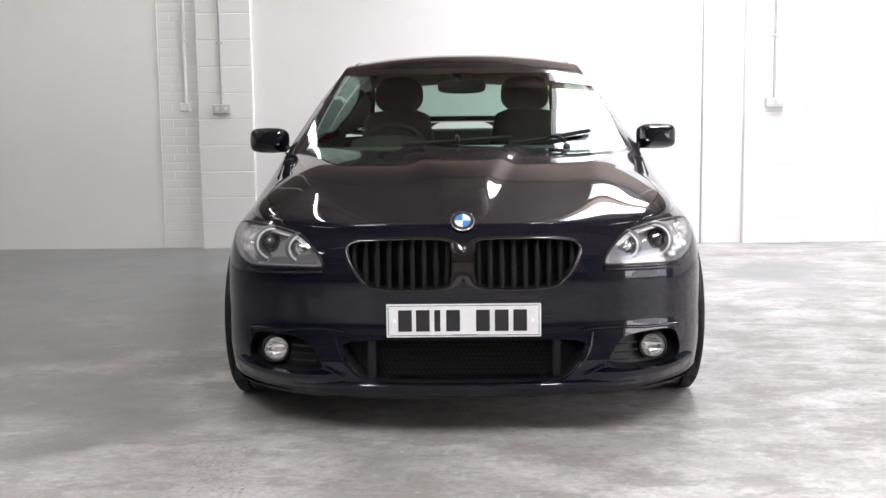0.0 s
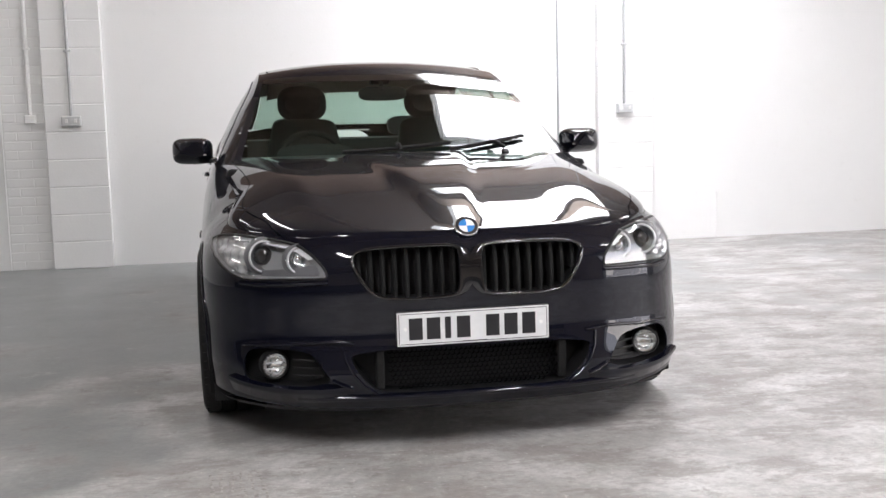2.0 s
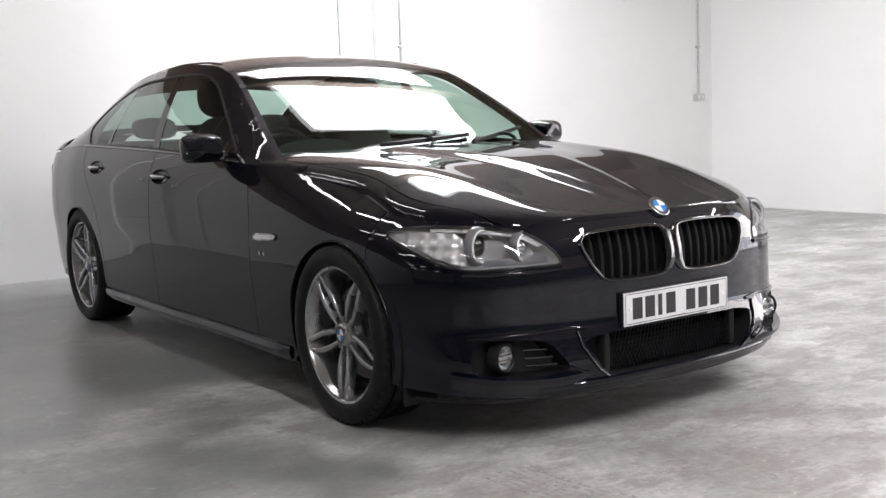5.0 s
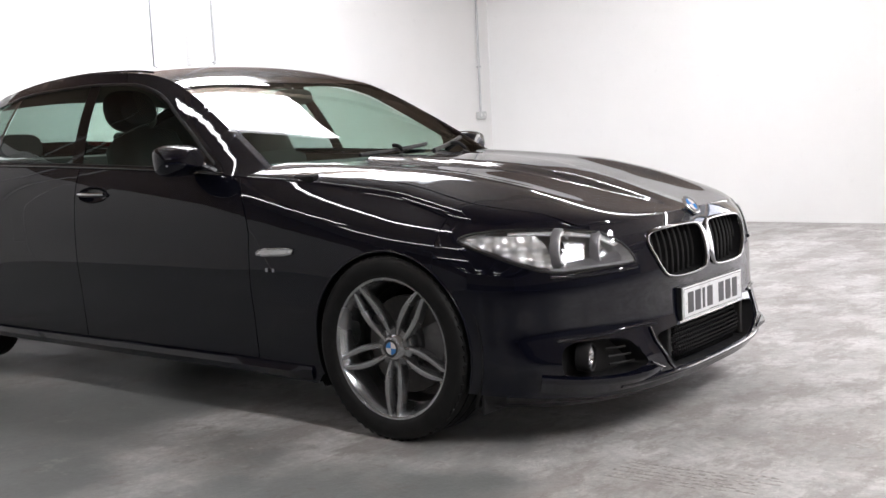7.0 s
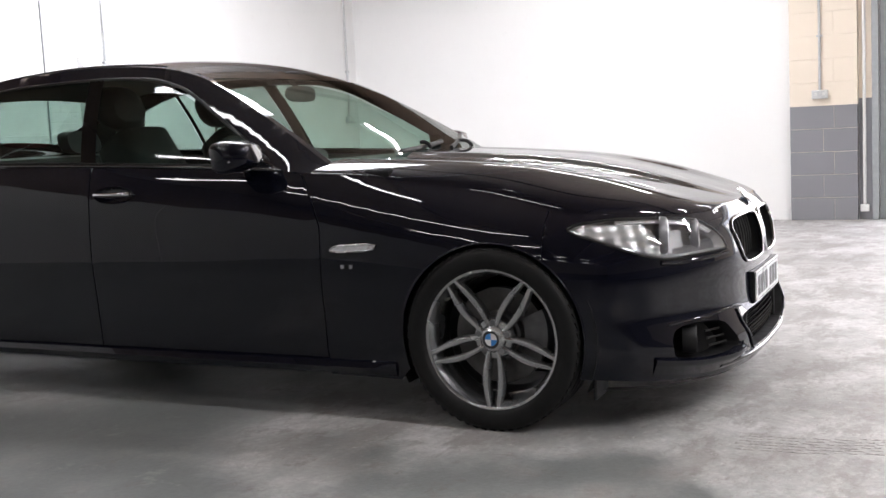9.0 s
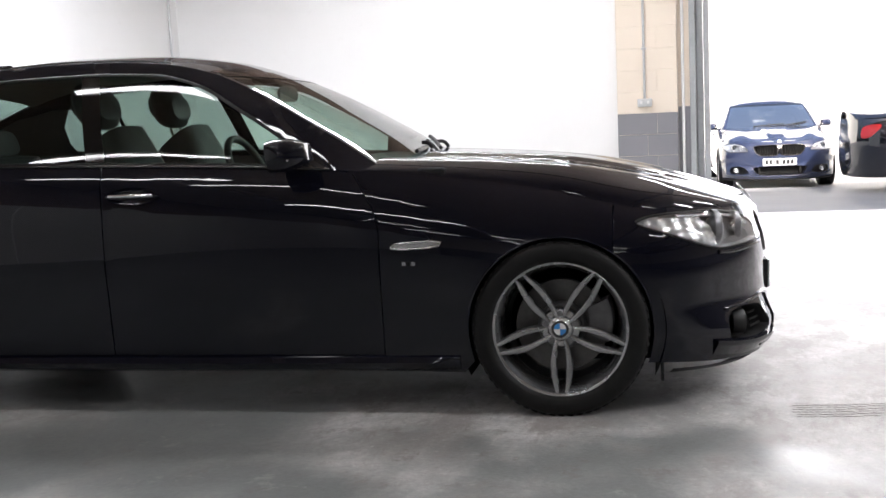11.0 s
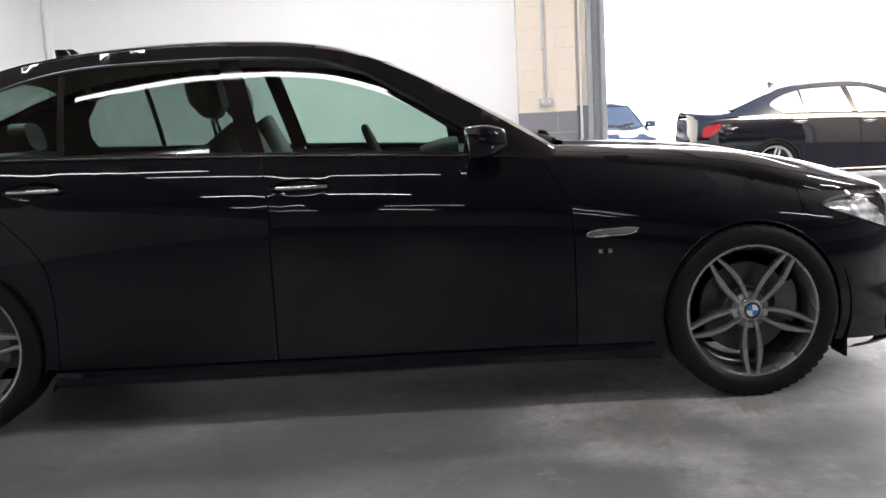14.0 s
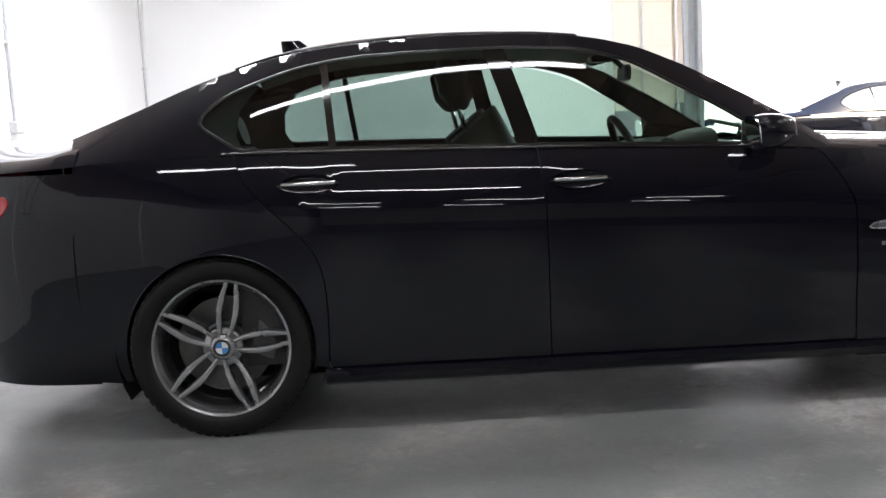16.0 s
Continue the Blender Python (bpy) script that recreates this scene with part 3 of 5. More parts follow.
def thicken(bm, t):
    """Gives a sheet a back and an edge."""
    bm.normal_update()
    rim = [e for e in bm.edges if e.is_boundary]
    twin = {v: bm.verts.new(v.co - v.normal * t) for v in bm.verts[:]}
    for f in bm.faces[:]:
        bm.faces.new([twin[v] for v in reversed(f.verts)])
    for e in rim:
        a, b = e.verts
        bm.faces.new([a, b, twin[b], twin[a]])
    bmesh.ops.recalc_face_normals(bm, faces=bm.faces)


def tunnel(surface, poly, depth, scale=0.94, back=True, step=0.02):
    """The wall of a recess behind an opening, with its back."""
    lp = dense(poly, step)
    cx, cy = sum(p[0] for p in lp) / len(lp), sum(p[1] for p in lp) / len(lp)
    bm = bmesh.new()
    rows = []
    for k in range(4):
        f = k / 3
        s = 1 - (1 - scale) * f
        rows.append([surface(cx + (x - cx) * s, cy + (y - cy) * s) + Vector((0, depth * f, 0)) for x, y in lp])
    vs = grid(bm, rows, close_u=True)
    if back:
        bm.faces.new(vs[-1])
    bmesh.ops.recalc_face_normals(bm, faces=bm.faces)
    return bm


def ring(surface, poly, width_in, lift, step=0.015):
    """A raised bead that follows an outline of a surface."""
    lp = dense(poly, step)
    n = len(lp)
    rows = []
    for i in range(n):
        (x0, y0), (x1, y1), (x, y) = lp[i - 1], lp[(i + 1) % n], lp[i]
        d = math.hypot(x1 - x0, y1 - y0) or 1
        nx, ny = -(y1 - y0) / d, (x1 - x0) / d
        rows.append([surface(x + nx * o * width_in, y + ny * o * width_in, h * lift) for o, h in ((-0.5, -0.6), (-0.5, 0.6), (-0.2, 1), (0.2, 1), (0.5, 0.6), (0.5, -0.6))])
    bm = bmesh.new()
    grid(bm, rows, close_u=True, close_v=True)
    bmesh.ops.recalc_face_normals(bm, faces=bm.faces)
    return bm


def bead(points, r, n=8):
    """A thin round bar along a row of points."""
    bm = bmesh.new()
    pts = [Vector(p) for p in points]
    rows = []
    for i, p in enumerate(pts):
        d = (pts[min(i + 1, len(pts) - 1)] - pts[max(i - 1, 0)]).normalized()
        q = d.to_track_quat("Z", "Y").to_matrix()
        rows.append([p + q @ Vector((r * math.cos(2 * math.pi * k / n), r * math.sin(2 * math.pi * k / n), 0)) for k in range(n)])
    vs = grid(bm, rows, close_u=True)
    bm.faces.new(vs[0])
    bm.faces.new(vs[-1][::-1])
    bmesh.ops.recalc_face_normals(bm, faces=bm.faces)
    return bm


def loft(sections):
    bm = bmesh.new()
    vs = grid(bm, sections, close_u=True)
    bm.faces.new(vs[0])
    bm.faces.new(vs[-1][::-1])
    bmesh.ops.recalc_face_normals(bm, faces=bm.faces)
    return bm


def oval(c, rx, rz, n=20, p=2.6, tilt=0.0):
    """A rounded loop in the x-z plane round c."""
    out = []
    for k in range(n):
        a = 2 * math.pi * k / n
        x = rx * math.copysign(abs(math.cos(a)) ** (2 / p), math.cos(a))
        z = rz * math.copysign(abs(math.sin(a)) ** (2 / p), math.sin(a))
        out.append(Vector((c[0] + x, c[1] + tilt * z, c[2] + z)))
    return out


car = thing("saloon_car", "dark blue-black four-door saloon car parked on the workshop floor", "car")

# front bumper with its openings, in (u, z)
ARCH_R, HUB = 0.342, 0.325
top_z = spline([(0.0, 0.745), (0.2, 0.741), (0.35, 0.731), (0.5, 0.731), (0.63, 0.739), (0.83, 0.747), (1.02, 0.7574), (1.05, 0.7646), (1.08, 0.7738), (1.12, 0.788)])
SEAM = -0.20


def arch(y, r=ARCH_R, c=0.0):
    return HUB + math.sqrt(max(0.0, r * r - (y - c) ** 2))


half = [(0.0, 0.165), (nose_ux(0.30, 0.165), 0.165), (nose_ux(0.55, 0.17), 0.168), (nose_ux(0.70, 0.18), 0.178)]
for a in steps(-22, 56, 12):
    y, z = -ARCH_R * math.cos(radians(a)), HUB + ARCH_R * math.sin(radians(a))
    half.append((nose_u(y, z), z))
half.append((nose_u(SEAM, arch(SEAM)), arch(SEAM)))
for z in (0.68, 0.73):
    half.append((nose_u(SEAM, z), z))
zt = 0.776
uend = nose_u(SEAM, zt)
half += [(u, top_z(u)) for u in steps(uend, 0.0, 24)]
outer = half + [(-u, z) for u, z in half[-2:0:-1]]


def xz(points):
    return [(nose_ux(x, z), z) for x, z in points]


def flip(poly):
    return [(-u, z) for u, z in poly[::-1]]


KID = rounded(xz([(0.024, 0.545), (0.021, 0.66), (0.035, 0.697), (0.12, 0.702), (0.30, 0.699), (0.375, 0.690), (0.398, 0.665), (0.388, 0.63), (0.352, 0.57), (0.318, 0.536), (0.24, 0.526), (0.07, 0.528)]), 2)
INTAKE = rounded(xz([(-0.42, 0.362), (-0.40, 0.300), (-0.345, 0.235), (-0.29, 0.214), (0.29, 0.214), (0.345, 0.235), (0.40, 0.300), (0.42, 0.362)]), 2)
FOG = rounded(xz([(0.475, 0.262), (0.50, 0.30), (0.535, 0.352), (0.60, 0.366), (0.70, 0.368), (0.745, 0.355), (0.764, 0.31), (0.760, 0.258), (0.70, 0.243), (0.55, 0.243)]), 2)
DEG = 1.25 / 90
LAMP = rounded([(a * DEG, z) for a, z in ((24.0, 0.604), (25.0, 0.636), (28.5, 0.676), (33, 0.706), (38, 0.718), (45, 0.727), (53, 0.732), (61, 0.733), (68, 0.730), (74, 0.722), (77.5, 0.706), (75, 0.686), (68, 0.654), (62, 0.628), (56, 0.606), (50, 0.594), (40, 0.598), (31, 0.601), (27, 0.601))], 1)
bumper = smooth(part("front_bumper", patch(lambda u, z: nose(u, z), outer, [KID, flip(KID), INTAKE, FOG, flip(FOG), LAMP, flip(LAMP)], 0.022), M_PAINT, car), 50)

for sgn in (1, -1):
    side = (lambda p: p) if sgn > 0 else flip
    # kidney grille: frame, dark back, upright bars
    g = smooth(part("kidney_grille", ring(nose, side(KID), 0.010, 0.008), M_GLOSSBLACK, car, "gloss black kidney-shaped grille"), 60)
    smooth(part("grille_recess", tunnel(nose, side(KID), 0.09, 0.97), M_BLACK, g))
    for k in range(9):
        x = sgn * (0.052 + 0.040 * k)
        zs = [z for u, z in dense(KID, 0.004) if abs(nose(u, z).x - abs(x)) < 0.006]
        lo, hi = min(zs), max(zs)
        bm = bmesh.new()
        rows = []
        for z in steps(lo - 0.004, hi + 0.004, 10):
            p = nose(nose_ux(x, z), z)
            lean = 0.030 + 0.06 * max(0, (0.66 - z))
            rows.append([Vector((p.x - 0.007, p.y + lean + 0.05, z)), Vector((p.x - 0.007, p.y + lean + 0.003, z)), Vector((p.x - 0.003, p.y + lean, z)), Vector((p.x + 0.003, p.y + lean, z)), Vector((p.x + 0.007, p.y + lean + 0.003, z)), Vector((p.x + 0.007, p.y + lean + 0.05, z))])
        grid(bm, rows)
        bmesh.ops.recalc_face_normals(bm, faces=bm.faces)
        smooth(part("grille_bar", bm, M_LINER, g), 50)
    # fog lamp in its black housing
    f = part("fog_recess", tunnel(nose, side(FOG), 0.075, 0.93), M_BLACK, car, "black fog lamp recess")
    smooth(f, 40)
    c = nose(sgn * nose_ux(0.662, 0.307), 0.307)
    ang = -sgn * 0.22
    rot = Matrix.Translation(c + Vector((0, 0.045, 0))) @ Matrix.Rotation(ang, 4, "Z")
    def turned(profile, n=36):
        b2 = bmesh.new()
        lathe(b2, profile, n)
        bmesh.ops.transform(b2, matrix=rot @ Matrix.Rotation(radians(-90), 4, "Z"), verts=b2.verts)
        bmesh.ops.recalc_face_normals(b2, faces=b2.faces)
        return b2
    lamp = smooth(part("fog_lamp", turned([(0.046, -0.03), (0.049, 0.012), (0.045, 0.018), (0.041, 0.014), (0.040, -0.02), (0.0001, -0.025)]), M_BLACK, car, "round clear fog lamp"), 40)
    smooth(part("reflector", turned([(0.040, 0.008), (0.034, -0.006), (0.022, -0.016), (0.0001, -0.02)]), M_REFLECTOR, lamp), 60)
    smooth(part("lens", turned([(0.041, 0.012), (0.03, 0.019), (0.015, 0.022), (0.0001, 0.023)]), M_LENS, lamp), 60)
    for zz in (-0.012, 0.008):
        bx = box(bmesh.new(), -0.03, 0.03, -0.008, -0.003, zz - 0.002, zz + 0.002)
        bmesh.ops.transform(bx, matrix=rot, verts=bx.verts)
        part("lamp_rib", bx, M_CHROME, lamp)
    # inner slats beside the fog lamp
    for zz in (0.275, 0.30, 0.325):
        p0, p1 = nose(sgn * nose_ux(0.505 + (zz - 0.275) * 0.5, zz), zz), nose(sgn * nose_ux(0.60, zz), zz)
        part("intake_slat", bead([p0 + Vector((0, 0.035, 0)), (p0 + p1) / 2 + Vector((0, 0.035, 0)), p1 + Vector((0, 0.04, 0))], 0.004, 6), M_BLACK, f)
    # blade below the fog lamp and fin beside it
    us = steps(nose_ux(0.405, 0.235), nose_ux(0.80, 0.235), 16)
    bm = bmesh.new()
    rows = []
    for i, u in enumerate(us):
        t = i / 16
        z = 0.236 - 0.012 * math.sin(t * math.pi) + 0.016 * t
        out = 0.032 * math.sin(min(1, t * 4) * math.pi / 2) * (1 - 0.5 * t)
        rows.append([nose(sgn * u, z + 0.014, -0.004), nose(sgn * u, z + 0.010, out), nose(sgn * u, z, out + 0.003), nose(sgn * u, z - 0.012, out * 0.8), nose(sgn * u, z - 0.045, 0.002)])
    grid(bm, rows)
    bmesh.ops.recalc_face_normals(bm, faces=bm.faces)
    smooth(part("front_splitter", bm, M_PAINT, car), 60)
    fin = [nose(sgn * nose_ux(x, z), z, 0.004) for x, z in ((0.436, 0.378), (0.428, 0.330), (0.405, 0.285), (0.372, 0.245), (0.33, 0.216))]
    smooth(part("bumper_fin", bead(fin, 0.004), M_PAINT, car), 60)
    blade = [nose(sgn * nose_ux(x, z), z, 0.010) for x, z in ((0.405, 0.236), (0.44, 0.250), (0.475, 0.268))]
    smooth(part("bumper_fin", bead(blade, 0.004), M_PAINT, car), 60)
    # crease that frames the fog opening from above
    pts = [nose(sgn * nose_ux(x, z), z, 0.003) for x, z in ((0.40, 0.385), (0.47, 0.392), (0.55, 0.388), (0.62, 0.381), (0.70, 0.378), (0.76, 0.372))]
    smooth(part("bumper_crease", bead(pts, 0.006), M_PAINT, car), 60)

    # headlamp: clear lens, tinted housing, two ringed projectors, side reflector
    h = smooth(part("headlamp", patch(lambda u, z: nose(u, z, 0.004), side(LAMP), (), 0.02, 0.0), M_LENS, car, "clear headlamp with two bright rings"), 70)
    smooth(part("housing", tunnel(nose, side(LAMP), 0.055, 0.88, True), M_LAMPSILVER, h), 40)
    smooth(part("lamp_seal", ring(nose, side(LAMP), 0.008, 0.004), M_BLACK, h), 60)
    for x, z, r, dp in ((0.676, 0.668, 0.054, 0.046), (0.560, 0.659, 0.046, 0.040)):
        p = nose(sgn * nose_ux(x, z), z) + Vector((0, dp, 0))
        rot = Matrix.Translation(p) @ Matrix.Rotation(-sgn * 0.25, 4, "Z")
        smooth(part("bezel", turned([(r + 0.012, -0.022), (r + 0.010, 0.0), (r + 0.004, 0.006)]), M_LAMPGREY, h), 60)
        smooth(part("light_ring", turned([(r + 0.002, -0.004), (r + 0.002, 0.006), (r - 0.001, 0.009), (r - 0.005, 0.006), (r - 0.005, -0.006)]), M_BADGEWHITE, h, "pale ring round a projector"), 60)
        smooth(part("projector_bowl", turned([(r - 0.006, 0.0), (r - 0.015, -0.020), (r * 0.55, -0.035), (0.0001, -0.04)]), M_REFLECTOR if r < 0.05 else M_LAMPGREY, h), 60)
        smooth(part("projector_lens", turned([(r * 0.62, -0.02), (r * 0.55, -0.006), (r * 0.3, 0.004), (0.0001, 0.008)]), M_CHROME if r < 0.05 else M_GLOSSBLACK, h), 60)
    # bright brow above the projectors and the silvered corner
    brow = [(a * DEG, z) for a, z in ((28.5, 0.668), (33, 0.699), (38, 0.711), (45, 0.720), (53, 0.725), (63, 0.726), (63, 0.717), (53, 0.715), (45, 0.709), (38, 0.699), (34, 0.687), (30, 0.662))]
    smooth(part("light_brow", patch(lambda u, z: nose(u, z, -0.010), side(brow), (), 0.012, 0.006), M_BADGEWHITE, h, "pale light strip"), 60)
    corner = [(a * DEG, z) for a, z in ((51, 0.606), (56, 0.616), (62, 0.638), (68, 0.663), (74, 0.690), (75.5, 0.705), (72, 0.716), (63, 0.714), (55, 0.711), (52.5, 0.69), (51, 0.65))]
    smooth(part("corner_reflector", patch(lambda u, z: nose(u, z, -0.020 + 0.004 * math.sin(z * 170) + 0.004 * math.sin(u * 95)), side(corner), (), 0.005, 0.0), M_CORNER, h), 50)
    low = [(a * DEG, z) for a, z in ((26.5, 0.610), (32, 0.607), (40, 0.604), (46, 0.604), (46, 0.622), (40, 0.628), (34, 0.632), (30, 0.642), (27.5, 0.640))]
    smooth(part("lower_trim", patch(lambda u, z: nose(u, z, -0.03), side(low), (), 0.01, 0.0), M_LAMPGREY, h, "dark lower lamp trim"), 60)
    # body-coloured lip under the lamp
    lip = [nose(sgn * a * DEG, z, 0.002) for a, z in ((24, 0.590), (30, 0.586), (38, 0.583), (45, 0.579), (52, 0.583))]
    smooth(part("washer_cover", bead(lip, 0.008), M_PAINT, car), 60)

# lower intake with its mesh
ink = part("lower_intake", tunnel(nose, INTAKE, 0.10, 0.97), M_BLACK, car, "black lower intake with a honeycomb mesh")
bm = bmesh.new()
for r in range(9):
    z = 0.228 + 0.0148 * r
    lim = 0.29 if r > 0 else 0.27
    for k in range(int(lim / 0.017)):
        for s in (-1, 1):
            x = s * (0.0085 + 0.017 * k) + (0.0085 if r % 2 else 0)
            y = nose_y(z) + 0.045 + 0.10 * x * x
            c = Vector((x, y, z))
            hexa = [c + Vector((0.0092 * math.cos(a), 0, 0.0082 * math.sin(a))) for a in [math.pi / 6 + math.pi / 3 * q for q in range(6)]]
            inner = [c + (p - c) * 0.72 + Vector((0, 0.006, 0)) for p in hexa]
            grid(bm, [hexa, inner], close_u=True)
mesh_ob = part("intake_mesh", bm, M_GLOSSBLACK, ink)
mesh_ob["kind"] = "stuff"
for s in (-1, 1):
    part("intake_post", box(bmesh.new(), s * 0.315 - 0.014, s * 0.315 + 0.014, nose_y(0.3) + 0.045, nose_y(0.3) + 0.09, 0.225, 0.362, 0.006), M_LINER, ink)
# lip under the intake
lipc = [nose(u, 0.203 + 0.010 * abs(u) ** 2, 0.004) for u in steps(-0.46, 0.46, 24)]
smooth(part("lower_lip", bead(lipc, 0.010), M_PAINT, car), 60)
# chin spoiler below
bm = bmesh.new()
grid(bm, [[nose(u, 0.168, -0.004), nose(u, 0.150, -0.02), nose(u, 0.135, -0.08)] for u in steps(-0.98, 0.98, 40)])
smooth(part("chin_spoiler", bm, M_BLACK, car), 60)

# number plate with plain bars in place of characters
ply = -0.803
plate = part("number_plate", box(bmesh.new(), -0.26, 0.26, ply, ply + 0.006, 0.371, 0.484, 0.002), M_WHITE, car, "white number plate with dark characters shown as bars")
part("plate_backing", box(bmesh.new(), -0.262, 0.262, ply + 0.007, ply + 0.045, 0.368, 0.487, 0.004), M_BLACK, plate)
for x in (-0.197, -0.137, -0.088, -0.035, 0.065, 0.128, 0.190):
    w = 0.010 if x == -0.088 else 0.023
    part("character_bar", box(bmesh.new(), x - w, x + w, ply - 0.001, ply + 0.001, 0.391, 0.464), M_INK, plate)
part("maker_bar", box(bmesh.new(), -0.04, 0.045, ply - 0.001, ply + 0.001, 0.377, 0.380), M_INK, plate)
part("border", ring(lambda u, z, h=0: Vector((u, ply - 0.0004 - 0.0006 * max(h, 0), z)), [(-0.253, 0.3775), (0.253, 0.3775), (0.253, 0.4785), (-0.253, 0.4785)], 0.0022, 1), M_INK, plate)
for s in (-1, 1):
    part("screw_cap", rod(bmesh.new(), (s * 0.232, ply + 0.001, 0.428), (s * 0.232, ply - 0.003, 0.428), 0.006, 12), M_PVC, plate)


def roundel(parent, m, r):
    """A round badge with quartered blue and white field."""
    bm = lathe(bmesh.new(), [(r, -0.004), (r, 0.002), (r * 0.94, 0.004), (r * 0.66, 0.004)], 40)
    bmesh.ops.transform(bm, matrix=m, verts=bm.verts)
    b = part("badge", bm, M_SILVER, parent, "round enamel badge")
    smooth(b, 40)
    bm = lathe(bmesh.new(), [(r * 0.92, 0.0045), (r * 0.68, 0.0047)], 40)
    bmesh.ops.transform(bm, matrix=m, verts=bm.verts)
    part("badge_ring", bm, M_INK, b)
    for q in range(4):
        bm = bmesh.new()
        vs = [bm.verts.new((0.0042, 0, 0))] + [bm.verts.new((0.0042, r * 0.66 * math.cos(math.pi / 2 * (q + k / 8)), r * 0.66 * math.sin(math.pi / 2 * (q + k / 8)))) for k in range(9)]
        bm.faces.new(vs)
        bmesh.ops.transform(bm, matrix=m, verts=bm.verts)
        part("badge_quarter", bm, M_BADGEBLUE if q % 2 else M_BADGEWHITE, b)
    return b


# bonnet and wings over the nose: stations from the tip back to the screen
def station(k):
    """Edge point and middle height of the bonnet, k from 0 (tip) to 1 (screen)."""
    if k < 0.4:
        u = 1.02 * (k / 0.4) ** 1.3
        p = nose(u, top_z(u))
        return p.x, p.y, p.z
    p0 = nose(1.02, top_z(1.02))
    t = (k - 0.4) / 0.6
    y = p0.y + (0.80 - p0.y) * t
    z = shoulder(y) + (p0.z - shoulder(p0.y)) * max(0, 1 - t * 3)
    return flank(y, z), y, z


def skin(f, k):
    xb, y, zb = station(k)
    zc = max(hood_mid(y), zb + 0.0005)
    a = min(abs(f), 1.0)
    z = zb + (zc - zb) * (1 - a**6.0) ** 0.5
    x = f * xb
    # twin ridges that spread from the badge to the screen
    back = min(1, max(0, (y + 0.70) / 0.35))
    r = 0.055 + 0.165 * (y + 0.72)
    z += 0.019 * back * (1 / (1 + math.exp(min(60, (abs(x) - r) / 0.009)))) - 0.006 * back
    r2 = 0.50 + 0.14 * (y + 0.55)
    z += 0.015 * back * math.exp(-(((abs(x) - r2) / 0.10) ** 2))
    return Vector((x, y, z))


def f_edge(k):
    t = min(1, max(0, (k - 0.25) / 0.08))
    return 1 - 0.075 * t * t * (3 - 2 * t)


KS = steps(0.0, 0.4, 30)[1:] + steps(0.4, 0.955, 44)[1:]
bm = bmesh.new()
cols = [math.sin(a * math.pi / 2) for a in steps(-1, 1, 72)]
cols = [0.45 * c + 0.55 * a for c, a in zip(cols, steps(-1, 1, 72))]


def back_edge(k, c):
    """Draws the rear edge of the bonnet forward in the middle, along the screen."""
    return k if k < 0.4 else 0.4 + (k - 0.4) * (1 - 0.13 * (1 - c * c))


grid(bm, [[skin(c * f_edge(k), back_edge(k, c)) for c in cols] for k in KS])
bmesh.ops.recalc_face_normals(bm, faces=bm.faces)
thicken(bm, 0.004)
bonnet = smooth(part("bonnet", bm, M_PAINT, car), 50)
roundel(car, Matrix.Translation(nose(0.0, 0.735) + Vector((0, 0.004, 0.020))) @ Matrix.Rotation(radians(-90), 4, "Z") @ Matrix.Rotation(radians(-42), 4, "Y"), 0.041)
for sgn in (1, -1):
    bm = bmesh.new()
    ks = steps(0.25, 0.4, 14) + steps(0.4, 1.0, 46)[1:]
    grid(bm, [[skin(sgn * (f_edge(k) + 0.005 + (0.995 - f_edge(k)) * j / 8), k) if j < 8 else skin(sgn * 1.0, k) for j in range(9)] for k in ks])
    bmesh.ops.recalc_face_normals(bm, faces=bm.faces)
    smooth(part("wing_top", bm, M_PAINT, car), 60)

# flanks: wing, doors, rear quarter
SKIRT, DOOR_A, DOOR_B = 0.235, 0.668, 1.785


def seam_a(z):
    return 0.665 + 0.9 * max(0, z - 0.72) ** 1.35


def seam_b(z):
    return 1.780 + 0.10 * max(0, z - 0.80)


seam_c = spline([(0.2, 2.585), (0.45, 2.578), (0.58, 2.588), (0.67, 2.625), (0.75, 2.695), (0.85, 2.795), (0.95, 2.865), (1.02, 2.885)])
REAR = 2.968
G = 0.0025


def arch_points(c, a0, a1, n=20):
    return [(c + ARCH_R * math.cos(radians(a)), HUB + ARCH_R * math.sin(radians(a))) for a in steps(a0, a1, n)]


JOIN = SEAM + 0.0008
wing = [(JOIN, arch(JOIN)), (JOIN, 0.70), (JOIN, 0.774)]
wing += [(station(k)[1], station(k)[2]) for k in steps(0.405, 1.0, 30) if station(k)[1] > SEAM + 0.01]
wing += [(seam_a(z) - G, z) for z in steps(0.92, 0.17, 20)]
wing += [(0.36, 0.165)] + [p for p in arch_points(0, -20, 122, 30) if p[0] > SEAM + 0.006]
door_f = [(seam_a(z) + G, z) for z in steps(SKIRT, 0.925, 20)] + [(y, shoulder(y)) for y in steps(0.84, seam_b(0.985) - G, 24)] + [(seam_b(z) - G, z) for z in steps(0.97, SKIRT, 20)]
door_r = [(seam_b(z) + G, z) for z in steps(SKIRT, 0.98, 20)] + [(y, shoulder(y)) for y in steps(1.82, 2.875, 24)] + [(seam_c(z) - G, z) for z in steps(1.0, SKIRT, 28)]
quarter = [(seam_c(z) + G, z) for z in steps(SKIRT, 1.008, 28)] + [(y, shoulder(y)) for y in steps(2.90, 3.46, 14)] + [(3.46, z) for z in steps(0.95, 0.22, 16)]
quarter += [(3.34, 0.21)] + arch_points(REAR, -18, 194, 40)
